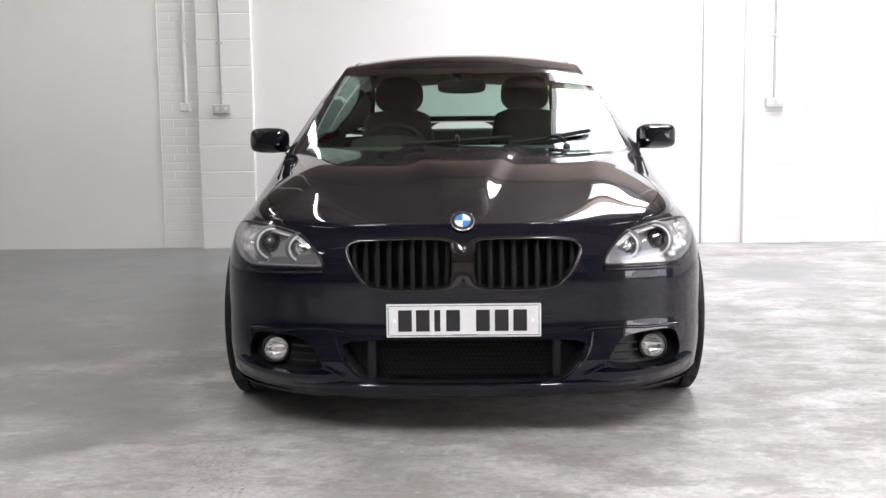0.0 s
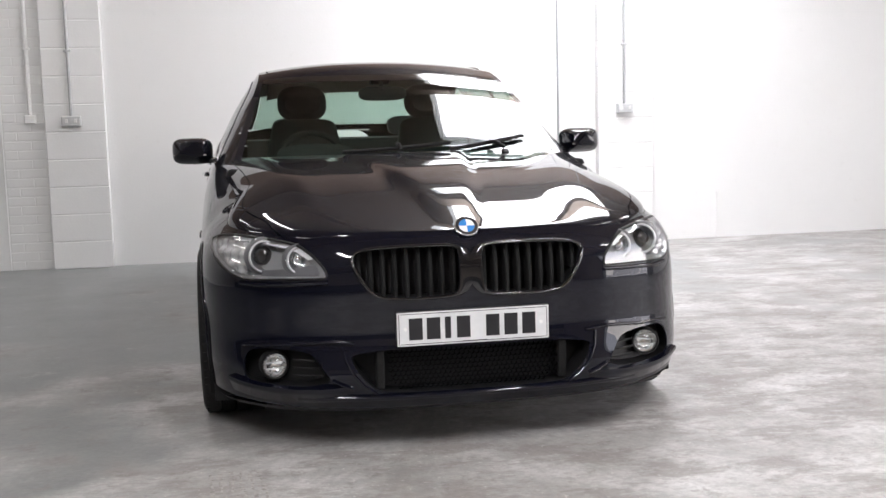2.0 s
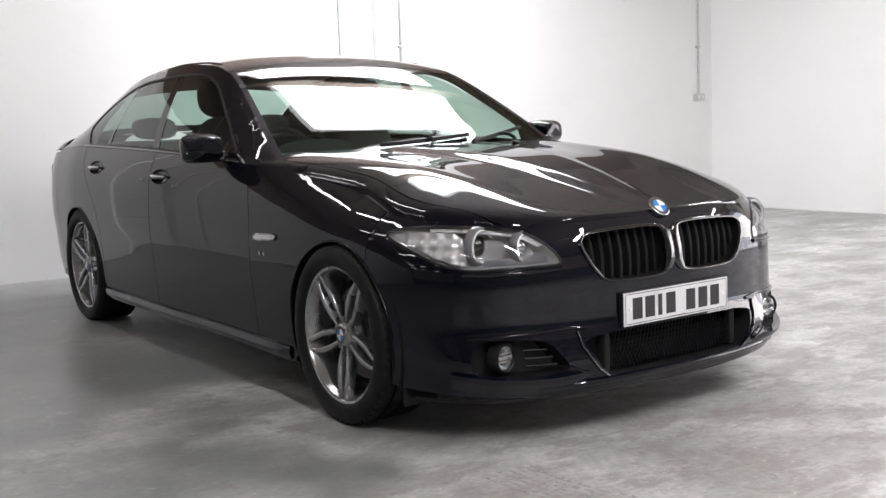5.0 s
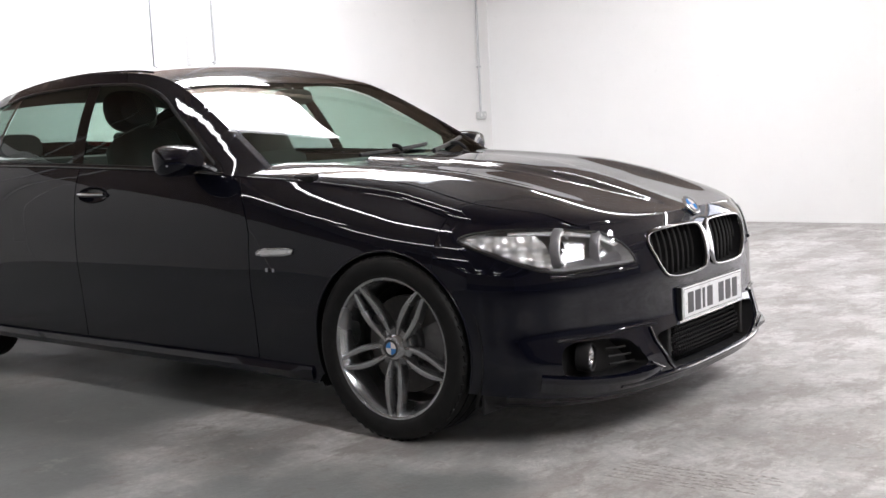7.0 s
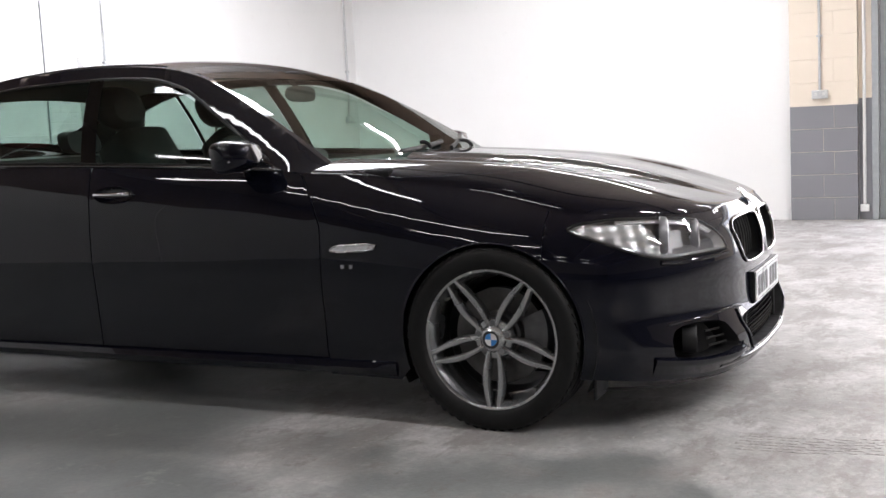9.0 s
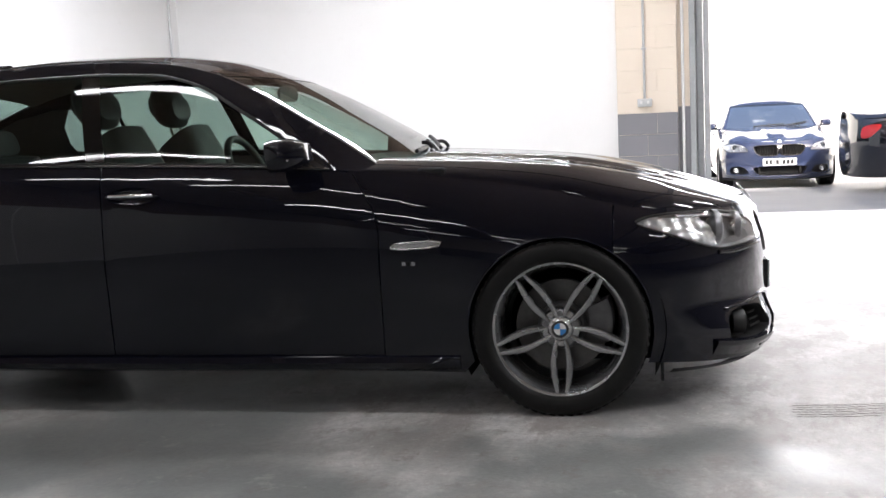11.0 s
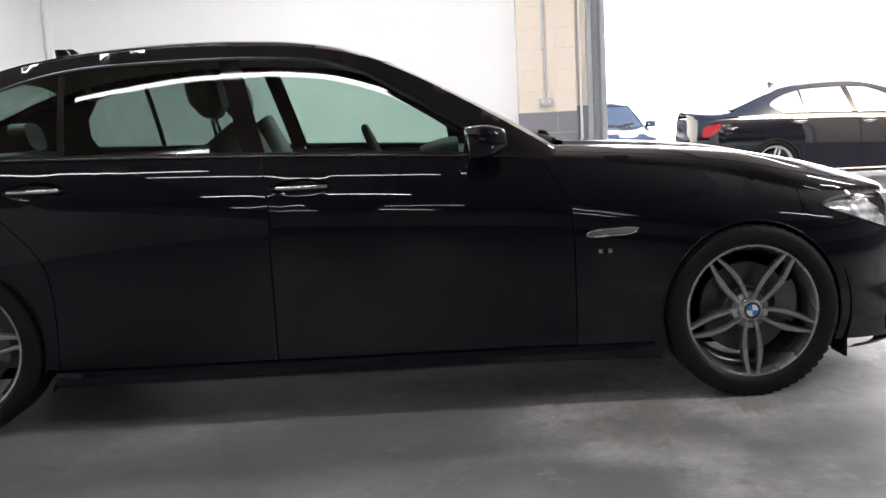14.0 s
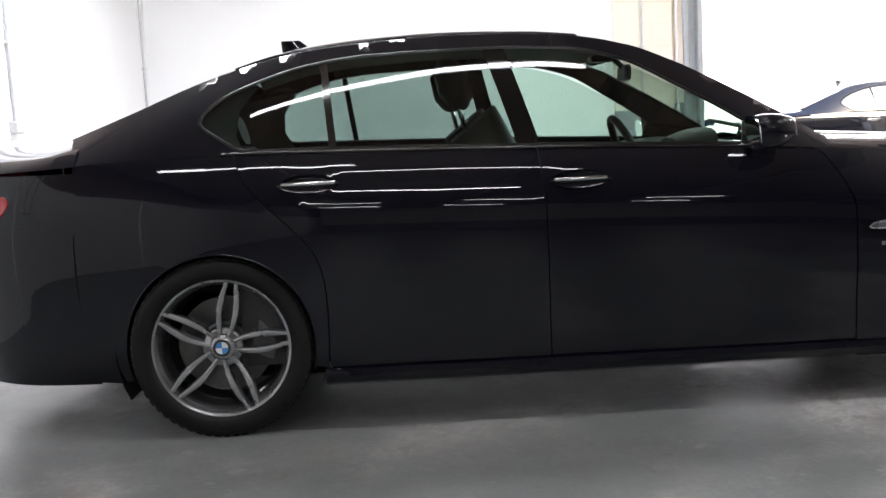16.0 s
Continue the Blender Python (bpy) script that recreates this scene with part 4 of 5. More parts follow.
for sgn in (1, -1):
    on = lambda y, z, s=sgn: Vector((s * flank(y, z), y, z))
    for nm, poly in (("front_wing", wing), ("front_door", door_f), ("rear_door", door_r), ("rear_quarter", quarter)):
        yc, zc = (1.655, 0.866) if nm == "front_door" else (2.62, 0.897)
        hole = [[(yc + 0.104 * math.cos(b), zc + 0.035 * math.sin(b)) for b in steps(0, 2 * math.pi * 27 / 28, 27)]] if "door" in nm else ()
        p = smooth(part(nm, patch(on, poly, hole, 0.022 if nm == "front_wing" else 0.035), M_PAINT, car), 50)
        if "door" in nm:
            # handle: scooped cup and a bar across it
            x0 = flank(yc, zc)
            bm = bmesh.new()
            rows = []
            for i in range(9):
                a = i / 8 * math.pi / 2
                rows.append([Vector((sgn * (flank(yc + 0.105 * math.cos(a) * math.cos(b), zc + 0.036 * math.cos(a) * math.sin(b)) + 0.0015 - 0.018 * math.sin(a)), yc + 0.105 * math.cos(a) * math.cos(b), zc + 0.036 * math.cos(a) * math.sin(b))) for b in [2 * math.pi * q / 28 for q in range(28)]])
            grid(bm, rows, close_u=True)
            bmesh.ops.recalc_face_normals(bm, faces=bm.faces)
            smooth(part("handle_cup", bm, M_PAINT, p), 60)
            secs = []
            for t in steps(-1, 1, 14):
                e = max(0.15, (1 - abs(t) ** 4)) ** 0.5
                xx = x0 + 0.018 - 0.016 * t * t
                secs.append([Vector((sgn * (xx + 0.008 * e * math.cos(b)), yc + 0.112 * t, zc + 0.011 * e * math.sin(b))) for b in [2 * math.pi * q / 12 for q in range(12)]])
            hd = smooth(part("door_handle", loft(secs), M_PAINT, p), 60)
            # chrome strip, widened to imitate the bright highlight along the handle bar
            smooth(part("handle_strip", bead([(sgn * (x0 + 0.0265 - 0.016 * t * t), yc + 0.092 * t, zc + 0.004) for t in steps(-1, 1, 10)], 0.0075, 8), M_CHROME, hd), 60)
    # wheel arch lip
    for c in (0.0, REAR):
        pts = [Vector((sgn * (flank(y, z) + 0.001), y, z)) for y, z in arch_points(c, -16, 196, 40)]
        smooth(part("arch_lip", bead(pts, 0.004, 8), M_PAINT, car), 60)
    # side skirt
    bm = bmesh.new()
    rows = []
    for y in steps(0.375, 2.60, 40):
        e = min(1, (y - 0.375) / 0.12, (2.60 - y) / 0.12)
        x = flank(y, 0.24)
        rows.append([Vector((sgn * (x + dx), y, z)) for dx, z in ((-0.004, SKIRT - 0.003), (0.006 + 0.006 * e, 0.226), (0.010 + 0.012 * e, 0.205), (0.004 + 0.008 * e, 0.180), (-0.03, 0.163), (-0.09, 0.160))])
    shut = [[Vector((sgn * (flank(y, 0.24) - 0.09), y, p.z)) for p in r] for y, r in ((0.375, rows[0]), (2.60, rows[-1]))]
    grid(bm, [shut[0], *rows, shut[1]])
    bmesh.ops.recalc_face_normals(bm, faces=bm.faces)
    smooth(part("side_skirt", bm, M_PAINT, car), 40)
    # side gill in the wing with the small stripes below
    bm = bmesh.new()
    gill = rounded([(0.425, 0.667), (0.60, 0.660), (0.622, 0.643), (0.610, 0.636), (0.44, 0.642)], 1)
    gl = part("side_gill", patch(lambda y, z: Vector((sgn * (flank(y, z) + 0.006), y, z)), gill, (), 0.012, 0.006), M_CHROME, car, "bright metal side gill")
    smooth(part("gill_frame", ring(lambda y, z, h=0: Vector((sgn * (flank(y, z) + 0.004 + 0.004 * h), y, z)), gill, 0.007, 1), M_SILVER, gl), 60)
    gin = rounded([(0.45, 0.660), (0.585, 0.654), (0.60, 0.645), (0.46, 0.648)], 1)
    part("gill_lamp", patch(lambda y, z: Vector((sgn * (flank(y, z) + 0.0085), y, z)), gin, (), 0.012, 0.001), M_REFLECTOR, gl)
    for i, mm in enumerate((M_SILVER, M_SATIN, M_SILVER)):
        yq = 0.572 - 0.018 * i
        part("wing_emblem", box(bmesh.new(), sgn * flank(yq, 0.582) - 0.002, sgn * flank(yq, 0.582) + 0.002, yq - 0.008, yq + 0.006, 0.575, 0.589), mm, car)

# tail: bumper and boot panels, lamps
TL = rounded([(0.62, 0.72), (0.62, 0.86), (0.78, 0.90), (0.97, 0.91), (1.0, 0.88), (0.94, 0.82), (0.82, 0.73)], 2)
smooth(part("tail_panel", patch(tail, [(-1.2, 0.21), (1.2, 0.21), (1.2, 0.975), (-1.2, 0.975)], [TL, flip(TL)], 0.04), M_PAINT, car), 50)
for s in (1, -1):
    side = (lambda p: p) if s > 0 else flip
    smooth(part("tail_lamp", patch(lambda u, z: tail(u, z, 0.004), side(TL), (), 0.03, 0.01), M_RED, car, "red tail lamp"), 60)
deck_mid = spline([(3.45, 1.118), (3.6, 1.080), (3.75, 1.070), (3.95, 1.078), (4.05, 1.085)])
bm = bmesh.new()
rows = []
for y in steps(3.455, 4.035, 18):
    zb = shoulder(y) if y < 3.9 else 0.975 
    xb = flank(y, min(zb, 0.975)) if y > 3.5 else flank(y, zb)
    rows.append([Vector((f * xb, y, zb + (max(deck_mid(y), zb) - zb) * (1 - abs(f) ** 3) ** 0.5)) for f in steps(-1, 1, 40)])
grid(bm, rows)
bmesh.ops.recalc_face_normals(bm, faces=bm.faces)
smooth(part("boot_lid", bm, M_PAINT, car), 50)

# glasshouse
rail_x = spline([(0.5, 0.822), (0.7, 0.768), (0.9, 0.727), (1.1, 0.685), (1.25, 0.654), (1.4, 0.630), (1.58, 0.619), (1.8, 0.613), (2.1, 0.606), (2.4, 0.600), (2.7, 0.597), (3.0, 0.612), (3.3, 0.640), (3.65, 0.690)])
rail_z = spline([(0.5, 0.825), (0.7, 0.955), (0.9, 1.082), (1.1, 1.198), (1.25, 1.278), (1.4, 1.342), (1.58, 1.385), (1.8, 1.406), (2.1, 1.414), (2.4, 1.402), (2.7, 1.370), (3.0, 1.290), (3.3, 1.174), (3.65, 1.040)])
mid_z = spline([(0.5, 0.905), (0.66, 0.982), (0.8, 1.066), (1.0, 1.176), (1.2, 1.281), (1.4, 1.374), (1.55, 1.424), (1.8, 1.456), (2.1, 1.466), (2.4, 1.456), (2.7, 1.424), (2.95, 1.346), (3.2, 1.242), (3.5, 1.106), (3.7, 1.048)])


def top(f, y):
    zr, zm = rail_z(y), mid_z(y)
    return Vector((f * rail_x(y), y, zr + (zm - zr) * (1 - abs(f) ** 2.3)))


def sheet(name, y_front, y_back, f0, f1, mat, nu=36, nv=24, lift=0.0, thick=0.0, parent=None, label=""):
    bm = bmesh.new()
    rows = []
    for t in steps(0, 1, nv):
        row = []
        for f in steps(f0, f1, nu):
            y = y_front(f) + (y_back(f) - y_front(f)) * t
            row.append(top(f, y) + Vector((0, -0.3 * lift, lift)))
        rows.append(row)
    grid(bm, rows)
    bmesh.ops.recalc_face_normals(bm, faces=bm.faces)
    if thick:
        thicken(bm, thick)
    return smooth(part(name, bm, mat, parent or car, label), 60)


ws_f = lambda f: 0.615 + 0.105 * f * f
ws_b = lambda f: 1.375 + 0.05 * f * f
rw_f = lambda f: 2.93 + 0.03 * f * f
rw_b = lambda f: 3.56 - 0.06 * f * f
screen = sheet("windscreen", ws_f, ws_b, -0.955, 0.955, M_GLASS, 40, 30, label="green-tinted windscreen")
sheet("shade_band", lambda f: ws_b(f) - 0.075, lambda f: ws_b(f) - 0.001, -0.955, 0.955, M_GLOSSBLACK, 30, 3, 0.0015, parent=screen)
roof = sheet("roof", lambda f: ws_b(f) + 0.006, lambda f: rw_f(f) - 0.006, -1, 1, M_PAINT, 48, 40, thick=0.004)
sheet("headlining", lambda f: ws_b(f) + 0.02, lambda f: rw_f(f) - 0.02, -0.9, 0.9, M_LINING, 20, 20, -0.035)
sheet("rear_window", rw_f, rw_b, -0.95, 0.95, M_SIDEGLASS, 30, 20, label="tinted rear window")
for s in (1, -1):
    # pillar faces beside screen and rear window
    for nm, a, b in (("windscreen_pillar", ws_f, ws_b), ("rear_pillar", rw_f, rw_b)):
        bm = bmesh.new()
        grid(bm, [[top(s * f, a(f) + (b(f) - a(f)) * t) for f in (0.957, 0.97, 0.985, 1.0)] for t in steps(-0.04 if nm[0] == "w" else 0, 1.02, 24)])
        bmesh.ops.recalc_face_normals(bm, faces=bm.faces)
        smooth(part(nm, bm, M_PAINT, car), 60)
    # thin gloss seam along the roof edge
    smooth(part("roof_seam", bead([top(s * 0.93, y) + Vector((0, 0, 0.002)) for y in steps(1.6, 2.9, 24)], 0.004, 6), M_GLOSSBLACK, roof), 60)


def house(y, z):
    """Half width of the glasshouse side."""
    zb, zt = shoulder(y), max(rail_z(y), shoulder(y) + 0.01)
    v = min(1.05, max(-0.1, (z - zb) / (zt - zb)))
    xb = flank(y, zb)
    return xb + (rail_x(y) - xb) * v + 0.022 * 4 * max(0, v * (1 - v)) * min(1, max(0.0, (zt - zb) / 0.3))


lite_top = spline([(0.90, 0.965), (1.0, 1.023), (1.1, 1.090), (1.25, 1.182), (1.46, 1.298), (1.65, 1.344), (1.96, 1.358), (2.30, 1.354), (2.43, 1.349), (2.58, 1.332), (2.81, 1.270), (2.95, 1.206), (3.0, 1.160)])
lite_low = lambda y: shoulder(y) + 0.012 + max(0, y - 2.86) * 0.62
for s in (1, -1):
    on = lambda y, z, s=s: Vector((s * house(y, z), y, z))
    lite = [(y, lite_top(y)) for y in steps(0.935, 3.0, 60)] + [(3.012, 1.13)] + [(y, lite_low(y)) for y in steps(2.995, 0.935, 50)]
    edge = [(0.70, rail_z(0.70) + 0.001)] + [(y, rail_z(y)) for y in steps(0.73, 3.5, 74)] + [(y, shoulder(y) + 0.001) for y in steps(3.46, 0.74, 62)]
    frame_ob = smooth(part("window_surround", patch(on, edge, [lite], 0.03, 0.006), M_PAINT, car), 50)
    smooth(part("window_trim", ring(lambda y, z, h=0, s=s: Vector((s * (house(y, z) + 0.003 * h), y, z)), lite, 0.012, 1), M_SATIN, frame_ob), 60)

    def pane(name, ya, yb, slant_a, slant_b, mat, lift=0.0, label=""):
        bm = bmesh.new()
        rows = []
        for a in steps(0, 1, 26):
            row = []
            ym = ya + (yb - ya) * a
            for v in steps(0, 1, 10):
                z = lite_low(ym) + (lite_top(ym) - lite_low(ym)) * v
                y = ym + (slant_a * (1 - a) + slant_b * a) * (z - 1.0)
                z = min(z, lite_top(y)) 
                row.append(Vector((s * (house(y, z) + lift), y, z)))
            rows.append(row)
        grid(bm, rows)
        bmesh.ops.recalc_face_normals(bm, faces=bm.faces)
        return smooth(part(name, bm, mat, car, label), 60)

    pane("front_door_window", 0.94, 1.79, 0.0, 0.28, M_SIDEGLASS, -0.004, "green-tinted door window")
    pane("centre_pillar", 1.787, 1.868, 0.28, 0.28, M_PILLAR, -0.001)
    pane("rear_door_window", 1.868, 2.515, 0.28, 0.10, M_REARGLASS, -0.004, "green-tinted door window")
    pane("window_divider", 2.513, 2.54, 0.10, 0.10, M_GLOSSBLACK, 0.0)
    pane("quarter_window", 2.54, 3.0, 0.10, 0.0, M_REARGLASS, -0.004, "quarter window with cabin shade put into its tint")
    part("pillar_lining", patch(lambda y, z: Vector((s * (house(y, z) - 0.035), y, z)), [(2.84, 1.0), (3.40, 1.0), (3.36, 1.12), (3.10, 1.22), (2.86, 1.27), (2.80, 1.26), (2.87, 1.17), (2.88, 1.08)], (), 0.05, 0.0), M_DASH, car)
    # waist strip
    smooth(part("waist_strip", bead([(s * (flank(y, shoulder(y)) + 0.001), y, shoulder(y) + 0.004) for y in steps(0.86, 2.93, 40)], 0.006, 8), M_GLOSSBLACK, car), 60)

    # door mirror
    mx, my, mz = s * 0.952, 0.995, 1.0
    secs = []
    for t in steps(0, 1, 12):
        e = math.sin(math.pi * (0.14 + 0.46 * t)) ** 0.7
        secs.append(oval((mx + s * 0.01 * math.sin(t * 3), my - 0.085 + 0.135 * t, mz + 0.012 * (1 - t)), 0.092 * e, 0.062 * e, 28, 3.8, 0.12))
    mir = smooth(part("door_mirror", loft(secs), M_PAINT, car, "dark blue door mirror"), 60)
    part("mirror_glass", loft([oval((mx, my + 0.0505, mz), 0.085, 0.052, 24, 3.2, 0.12), oval((mx, my + 0.053, mz), 0.083, 0.050, 24, 3.2, 0.12)]), M_MIRROR, mir)
    smooth(part("indicator_strip", bead([(mx + s * (0.092 - 0.15 * t), my - 0.030 - 0.052 * math.sin(min(1, t * 1.5) * math.pi / 2), mz - 0.014) for t in steps(0, 1, 8)], 0.0045, 6), M_REFLECTOR, mir), 60)
    smooth(part("mirror_base", loft([oval((s * 0.865, my + 0.03, 0.958), 0.030, 0.014, 14, 2.4), oval((s * 0.90, my - 0.004, 0.956), 0.035, 0.013, 14, 2.4), oval((s * 0.945, my + 0.012, 0.952), 0.030, 0.012, 14, 2.4)]), M_GLOSSBLACK, mir), 60)
    part("sail_panel", patch(lambda y, z: Vector((s * (house(y, z) + 0.004), y, z)), [(0.86, shoulder(0.86) + 0.004), (1.06, shoulder(1.06) + 0.006), (1.04, 1.045), (0.96, 0.995)], (), 0.03, 0.006), M_GLOSSBLACK, car)

# cowl and wipers
bm = bmesh.new()
grid(bm, [[Vector((f * 0.80, 0.55 + 0.12 * f * f + d, 0.932 - 0.03 * f * f + dz)) for f in steps(-1, 1, 30)] for d, dz in ((0.0, 0.0), (0.05, 0.008), (0.12, 0.03))])
smooth(part("scuttle_panel", bm, M_BLACK, car), 60)


def on_screen(f, t, lift):
    y = ws_f(f) + (ws_b(f) - ws_f(f)) * t
    return top(f, y) + Vector((0, -0.45, 0.9)) * lift


for base, tip in (((-0.02, 0.0), ((-0.36, 0.03), (0.30, 0.10))), ((0.62, -0.02), ((0.28, 0.03), (0.80, 0.13)))):
    w = smooth(part("wiper_arm", bead([on_screen(base[0] + (sum(p[0] for p in tip) / 2 - base[0]) * t, base[1] + 0.065 * t + 0.03, 0.020 + 0.012 * math.sin(t * 3.1)) for t in steps(0, 1, 8)], 0.009, 8), M_BLACK, car, "black wiper arm"), 60)
    (fa, ta), (fb, tb) = tip
    smooth(part("wiper_blade", bead([on_screen(fa + (fb - fa) * t, ta + (tb - ta) * t, 0.014) for t in steps(0, 1, 14)], 0.010, 6), M_BLACK, w), 60)
    part("wiper_pivot", rod(bmesh.new(), on_screen(base[0], base[1] + 0.02, -0.01), on_screen(base[0], base[1] + 0.02, 0.012), 0.017, 14), M_BLACK, w)
# roof fin
secs = [[Vector((0.020 * (1 - 0.75 * t) * math.cos(b), 2.70 + 0.045 * t + 0.080 * (1 - 0.5 * t) * math.sin(b), mid_z(2.72) - 0.015 + 0.066 * t)) for b in [2 * math.pi * q / 20 for q in range(20)]] for t in (0, 0.3, 0.6, 0.88, 0.97, 1.0)]
smooth(part("roof_aerial", loft(secs), M_PAINT, car), 60)

# underbody, arch liners, cabin floor
part("underbody", box(bmesh.new(), -0.84, 0.84, 0.38, 2.58, 0.17, 0.24, 0.02), M_LINER, car)
part("front_bulkhead", box(bmesh.new(), -0.60, 0.60, -0.62, 0.36, 0.17, 0.60, 0.03), M_LINER, car)
part("rear_floor", box(bmesh.new(), -0.60, 0.60, 2.56, 3.9, 0.22, 0.62, 0.03), M_LINER, car)
part("cabin_bulkhead", box(bmesh.new(), -0.80, 0.80, 0.42, 0.62, 0.24, 0.93, 0.02), M_LINER, car)
for s in (1, -1):
    for c in (0.0, REAR):
        bm = bmesh.new()
        arc = [(c + 0.385 * math.cos(radians(a)), HUB + 0.375 * math.sin(radians(a))) for a in steps(-28, 208, 30)]
        grid(bm, [[Vector((s * x, y, z)) for y, z in arc] for x in (0.885, 0.60)])
        bm.faces.new([bm.verts.new((s * 0.60, y, z)) for y, z in arc])
        smooth(part("arch_liner", bm, M_LINER, car), 40)
    part("mud_flap", box(bmesh.new(), s * 0.80 - 0.07, s * 0.80 + 0.07, -0.372, -0.360, 0.125, 0.21, 0.004), M_BLACK, car)

# cabin
part("dashboard", loft([[Vector((x, y, z)) for y, z in ((0.72, 0.60), (0.70, 0.90), (0.78, 0.945), (1.0, 0.965), (1.17, 0.952), (1.26, 0.90), (1.30, 0.80), (1.26, 0.60))] for x in steps(-0.78, 0.78, 16)]), M_DASH, car)
smooth(part("binnacle", loft([oval((-0.37, 1.06 + 0.05 * i, 0.975 - 0.004 * i * i), 0.19 - 0.012 * i, 0.045, 18, 2.5) for i in range(4)]), M_DASH, car), 60)
wheel_m = Matrix.Translation((-0.37, 1.36, 0.905)) @ Matrix.Rotation(radians(-24), 4, "X")
st = smooth(part("steering_wheel", bead([wheel_m @ Vector((0.182 * math.cos(a), 0, 0.182 * math.sin(a))) for a in steps(0, 2 * math.pi, 40)], 0.016, 10), M_LEATHER, car), 60)
bm = bmesh.new()
box(bm, -0.07, 0.07, -0.03, 0.03, -0.06, 0.05, 0.02)
for a0 in (0.05, math.pi - 0.05, -math.pi / 2):
    rod(bm, (0, 0, 0), (0.175 * math.cos(a0), 0, 0.175 * math.sin(a0)), 0.02, 8)
bmesh.ops.transform(bm, matrix=wheel_m, verts=bm.verts)
part("wheel_hub", bm, M_DASH, st)
for s in (1, -1):
    sx = s * 0.37
    seat = smooth(part("front_seat", loft([oval((sx, 1.74 + 0.26 * t, 0.56 + 0.52 * t), 0.245 - 0.06 * t * t, 0.07, 20, 3.2, -1.3) for t in steps(0, 1, 8)]), M_LEATHER, car, "black leather front seat"), 60)
    smooth(part("cushion", loft([oval((sx, 1.28 + 0.5 * t, 0.52 - 0.03 * t), 0.25, 0.07, 20, 3.2) for t in steps(0, 1, 5)]), M_LEATHER, seat), 60)
    smooth(part("headrest", loft([oval((sx, 2.005 + 0.13 * t, 1.235 + 0.01 * t), 0.142 * max(0.5, 1 - abs(2 * t - 1) ** 3) ** 0.5, 0.104 * max(0.3, 1 - abs(2 * t - 1) ** 3) ** 0.5, 24, 2.7, 0.18) for t in steps(0, 1, 12)]), M_LEATHER, seat), 60)
    for q in (-0.055, 0.055):
        part("headrest_post", rod(bmesh.new(), (sx + q, 2.03, 1.06), (sx + q, 2.055, 1.17), 0.007, 8), M_CHROME, seat)
    smooth(part("rear_headrest", loft([oval((sx * 1.05, 3.03 + 0.08 * t, 1.10), 0.125, 0.065, 18, 3.0, 0.3) for t in steps(0, 1, 4)]), M_LEATHER, car), 60)
    # inner door card
    bm = bmesh.new()
    grid(bm, [[Vector((s * (flank(y, z) - 0.07), y, z)) for z in (0.24, 0.5, 0.8, shoulder(y) - 0.01)] for y in steps(0.8, 2.9, 20)])
    part("door_card", bm, M_DASH, car)
part("rear_bench", loft([[Vector((x, y, z)) for y, z in ((2.62, 0.5), (2.60, 0.60), (2.86, 0.60), (3.02, 1.02), (3.12, 1.03), (3.1, 0.5))] for x in steps(-0.68, 0.68, 10)]), M_LEATHER, car)
part("parcel_shelf", box(bmesh.new(), -0.66, 0.66, 3.10, 3.50, 1.00, 1.02, 0.005), M_DASH, car)
rm = smooth(part("rear_view_mirror", loft([oval((0, 1.30 + 0.018 * t, 1.265), 0.125 * (1 - 0.15 * t), 0.037 * (1 - 0.2 * t), 24, 3.4) for t in (0, 0.3, 0.7, 1.0)]), M_BLACK, car), 60)
part("mirror_stem", rod(bmesh.new(), (0, 1.30, 1.28), (0, 1.36, 1.335), 0.012, 8), M_BLACK, rm)
part("sensor_pod", box(bmesh.new(), -0.05, 0.05, 1.36, 1.46, 1.315, 1.345, 0.012), M_BLACK, rm)


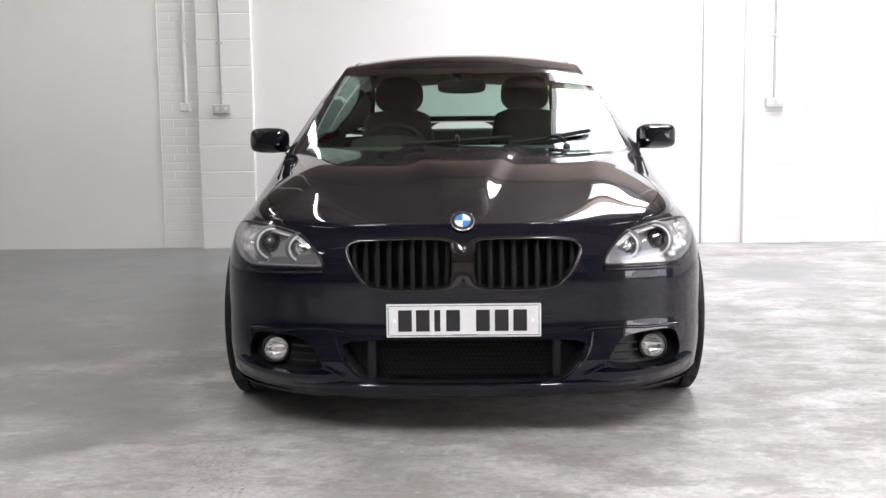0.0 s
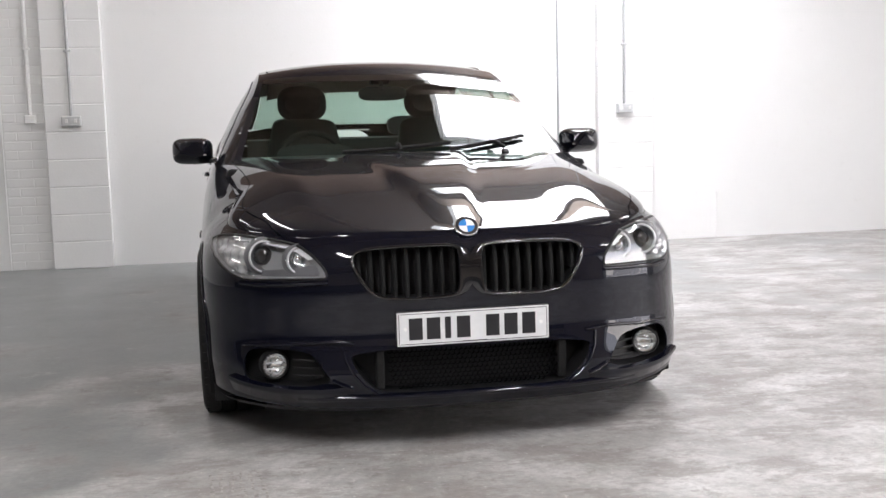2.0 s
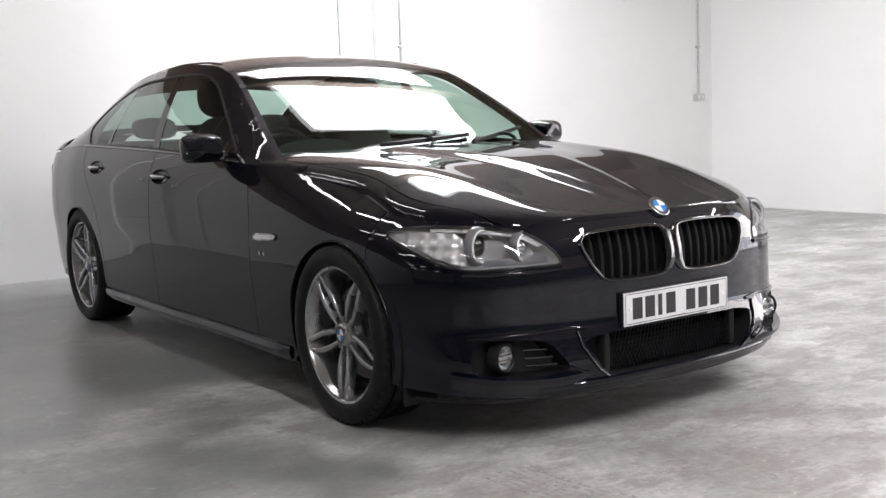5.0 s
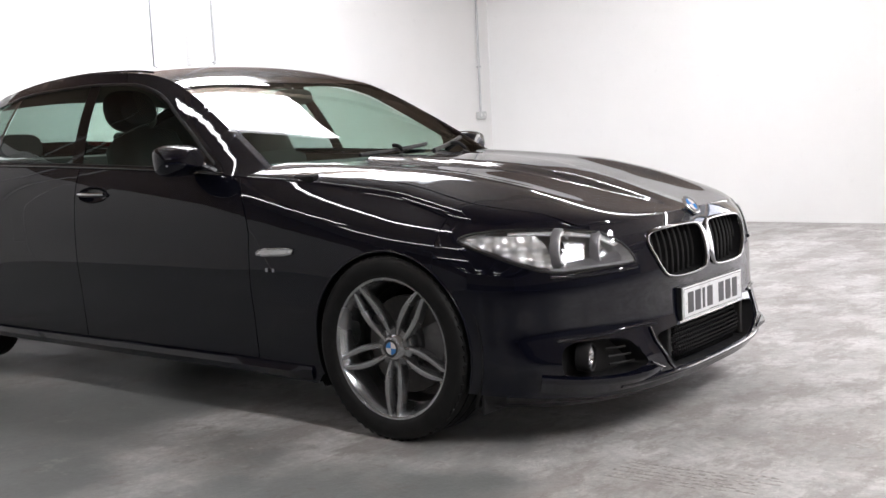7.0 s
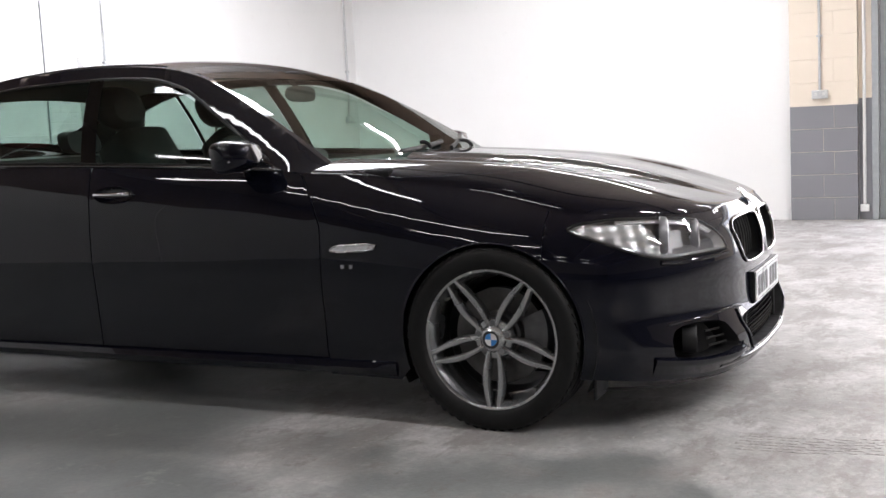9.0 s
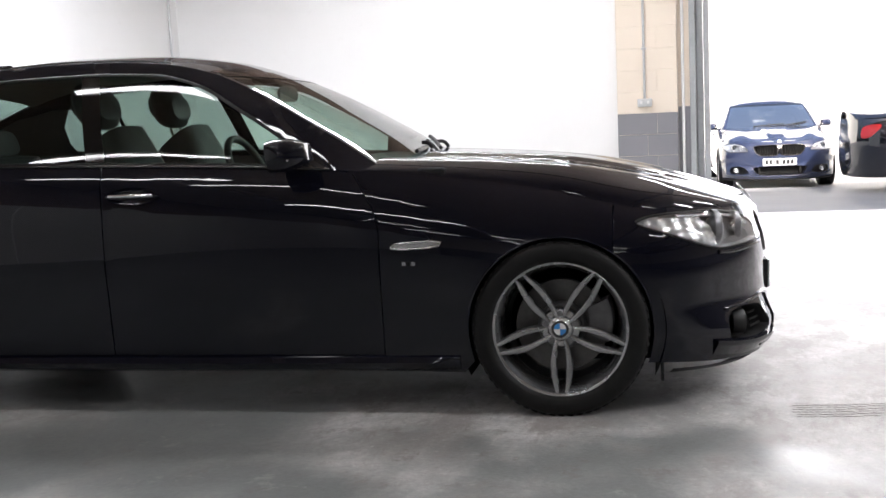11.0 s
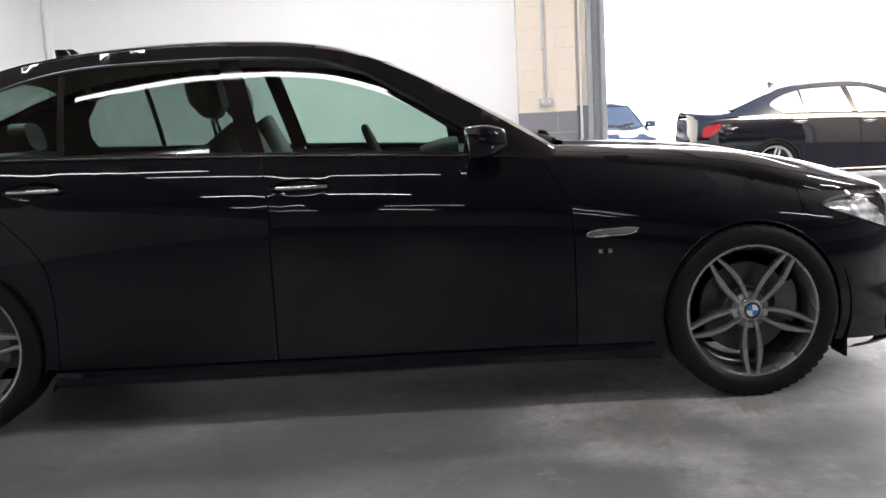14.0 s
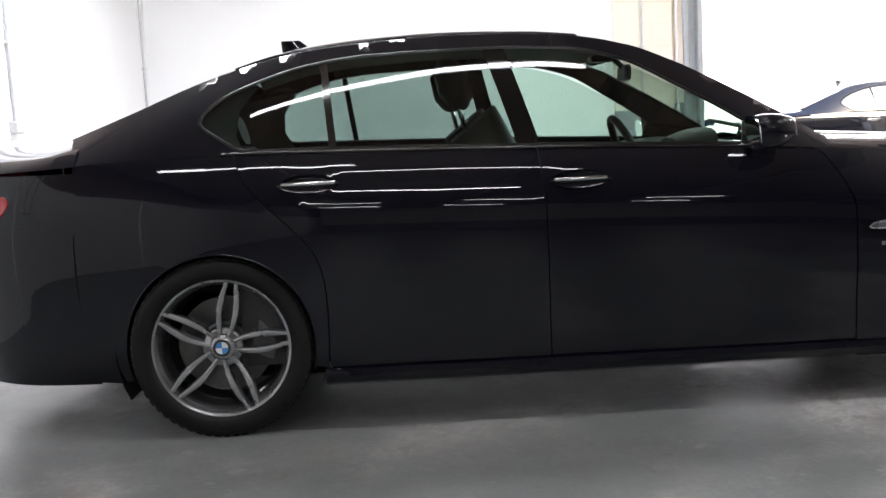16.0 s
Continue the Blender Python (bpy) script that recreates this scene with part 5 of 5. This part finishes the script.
# wheels
def car_wheel(parent, x, y, s, turn):
    """A road wheel; s is the side it faces."""
    w = new("wheel")
    w.parent = parent
    w.matrix_basis = Matrix.Translation((x, y, HUB)) @ Matrix.Rotation(0 if s > 0 else math.pi, 4, "Z")
    R = HUB + 0.002
    prof = [(0.250, -0.112), (0.262, -0.125), (0.300, -0.124), (0.318, -0.112), (R, -0.092), (R, -0.058), (R - 0.008, -0.056), (R - 0.008, -0.048), (R, -0.046), (R, -0.006), (R - 0.008, -0.004), (R - 0.008, 0.004), (R, 0.006), (R, 0.046), (R - 0.008, 0.048), (R - 0.008, 0.056), (R, 0.058), (R, 0.092), (0.319, 0.110), (0.312, 0.1165), (0.300, 0.1205), (0.282, 0.1215), (0.266, 0.119), (0.2585, 0.114), (0.250, 0.104)]
    t = smooth(part("tyre", lathe(bmesh.new(), prof, 96), M_RUBBER, w), 30)
    bm = bmesh.new()
    for k in range(60):
        a = 2 * math.pi * k / 60
        for q in (-1, 1):
            m = Matrix.Rotation(a, 4, "X") @ Matrix.Translation((q * 0.083, 0, R - 0.0048)) @ Matrix.Rotation(0.3 * q, 4, "Z")
            bmesh.ops.create_cube(bm, size=1, matrix=m @ Matrix.Diagonal((0.045, 0.022, 0.008, 1)))
    tr = part("tread_block", bm, M_RUBBER, t)
    tr["kind"] = "stuff"
    rim = [(0.244, -0.105), (0.250, -0.112), (0.228, -0.09), (0.218, -0.03), (0.222, 0.05), (0.234, 0.088), (0.240, 0.095), (0.2415, 0.101), (0.246, 0.104), (0.2545, 0.105), (0.2565, 0.100), (0.250, 0.094)]
    smooth(part("rim", lathe(bmesh.new(), rim, 96), M_ALLOY, w), 40)
    smooth(part("barrel", lathe(bmesh.new(), [(0.2175, -0.028), (0.213, -0.06), (0.205, -0.10)], 64), M_ALLOYDARK, w), 40)
    for k in range(5):
        base = turn + 2 * math.pi * k / 5
        for q in (-1, 1):
            secs = []
            for i, r in enumerate(steps(0.040, 0.242, 14)):
                tt = i / 14
                off = q * (0.016 + 0.0125 * math.sin(math.pi * min(1, tt * 1.05)) + 0.002 * tt)
                wd = 0.0085 + 0.0045 * math.sin(math.pi * tt) ** 1.2
                out = 0.080 + 0.014 * math.sin(tt * math.pi * 0.62) + 0.006 * tt
                dp = 0.040 - 0.012 * tt
                sec = []
                for lx, ld in ((-1, 1), (-1, 0.3), (-0.72, 0.04), (0.0, -0.03), (0.72, 0.04), (1, 0.3), (1, 1), (0, 1.1)):
                    v = Vector((out - dp * ld, off + lx * wd, r))
                    sec.append(Matrix.Rotation(base, 3, "X") @ v)
                secs.append(sec)
            smooth(part("spoke", loft(secs), M_ALLOY, w), 35)
        m = Matrix.Rotation(base + math.pi / 5, 4, "X")
        bm = bmesh.new()
        rod(bm, (0.05, 0, 0.056), (0.082, 0, 0.056), 0.0115, 6)
        bmesh.ops.transform(bm, matrix=m, verts=bm.verts)
        part("wheel_bolt", bm, M_ALLOYDARK, w)
    smooth(part("hub", lathe(bmesh.new(), [(0.078, 0.03), (0.076, 0.062), (0.070, 0.070), (0.050, 0.075), (0.042, 0.088), (0.036, 0.091), (0.0001, 0.091)], 48), M_ALLOY, w), 35)
    roundel(w, Matrix.Translation((0.092, 0, 0)), 0.034)
    d = smooth(part("brake_disc", lathe(bmesh.new(), [(0.075, 0.0), (0.085, 0.004), (0.172, 0.004), (0.174, 0.0), (0.174, -0.022), (0.085, -0.022)], 64), M_DISC, w), 35)
    smooth(part("disc_bell", lathe(bmesh.new(), [(0.092, 0.004), (0.086, 0.028), (0.0001, 0.03)], 40), M_CALIPER, d), 35)
    bm = bmesh.new()
    secs = []
    for a in steps(-0.45, 0.45, 10):
        c, sn = math.cos(a), math.sin(a)
        secs.append([Vector((xx, -s * rr * c, rr * sn + 0.02)) for xx, rr in ((0.035, 0.105), (0.042, 0.15), (0.035, 0.19), (-0.05, 0.195), (-0.05, 0.105))])
    smooth(part("brake_caliper", loft(secs), M_CALIPER, w), 40)
    return w


for s in (1, -1):
    # one spoke pair points straight down in front; the rear wheels stand turned on
    car_wheel(car, s * 0.799, 0.0, s, math.pi)
    car_wheel(car, s * 0.797, REAR, s, math.pi - s * radians(24))


# ---- the yard: two more cars ----
M_PAINT_BLACK = car_paint("black_car_paint", (0.006, 0.007, 0.012))
M_PAINT_BLUE = car_paint("dark_blue_car_paint", (0.012, 0.017, 0.04))
for m in (M_PAINT_BLACK, M_PAINT_BLUE):
    m.node_tree.nodes["Principled BSDF"].inputs["Coat IOR"].default_value = 1.75
M_RIM_SILVER = plain("silver_alloy", (0.84, 0.85, 0.87), 0.35, 0.2, 0.05, 12)


M_SKYGLASS = glass("sky_lit_glass", (0.6, 0.66, 0.66), 0.02, 0.80)


def repaint(ob, swaps):
    for o in ob.children_recursive:
        for slot in o.material_slots:
            for old, fresh in swaps:
                if slot.material == old:
                    slot.link = "OBJECT"
                    slot.material = fresh


black_car = copy_thing(car, pose(12.0, -7.35, YARD(12.0)) @ Matrix.Scale(1.07, 4))
tagged(black_car, "black saloon car with silver wheels parked in the yard", "car")
repaint(black_car, [(M_PAINT, M_PAINT_BLACK), (M_ALLOY, M_RIM_SILVER), (M_GLASS, M_SKYGLASS), (M_SIDEGLASS, M_SKYGLASS), (M_REARGLASS, M_SKYGLASS)])
blue_car = copy_thing(car, pose(13.95, -2.25, YARD(13.95), 0, 0, -90))
tagged(blue_car, "dark blue saloon car facing the loading door from the yard", "car")
repaint(blue_car, [(M_PAINT, M_PAINT_BLUE), (M_GLASS, M_SKYGLASS), (M_SIDEGLASS, M_SKYGLASS), (M_REARGLASS, M_SKYGLASS)])
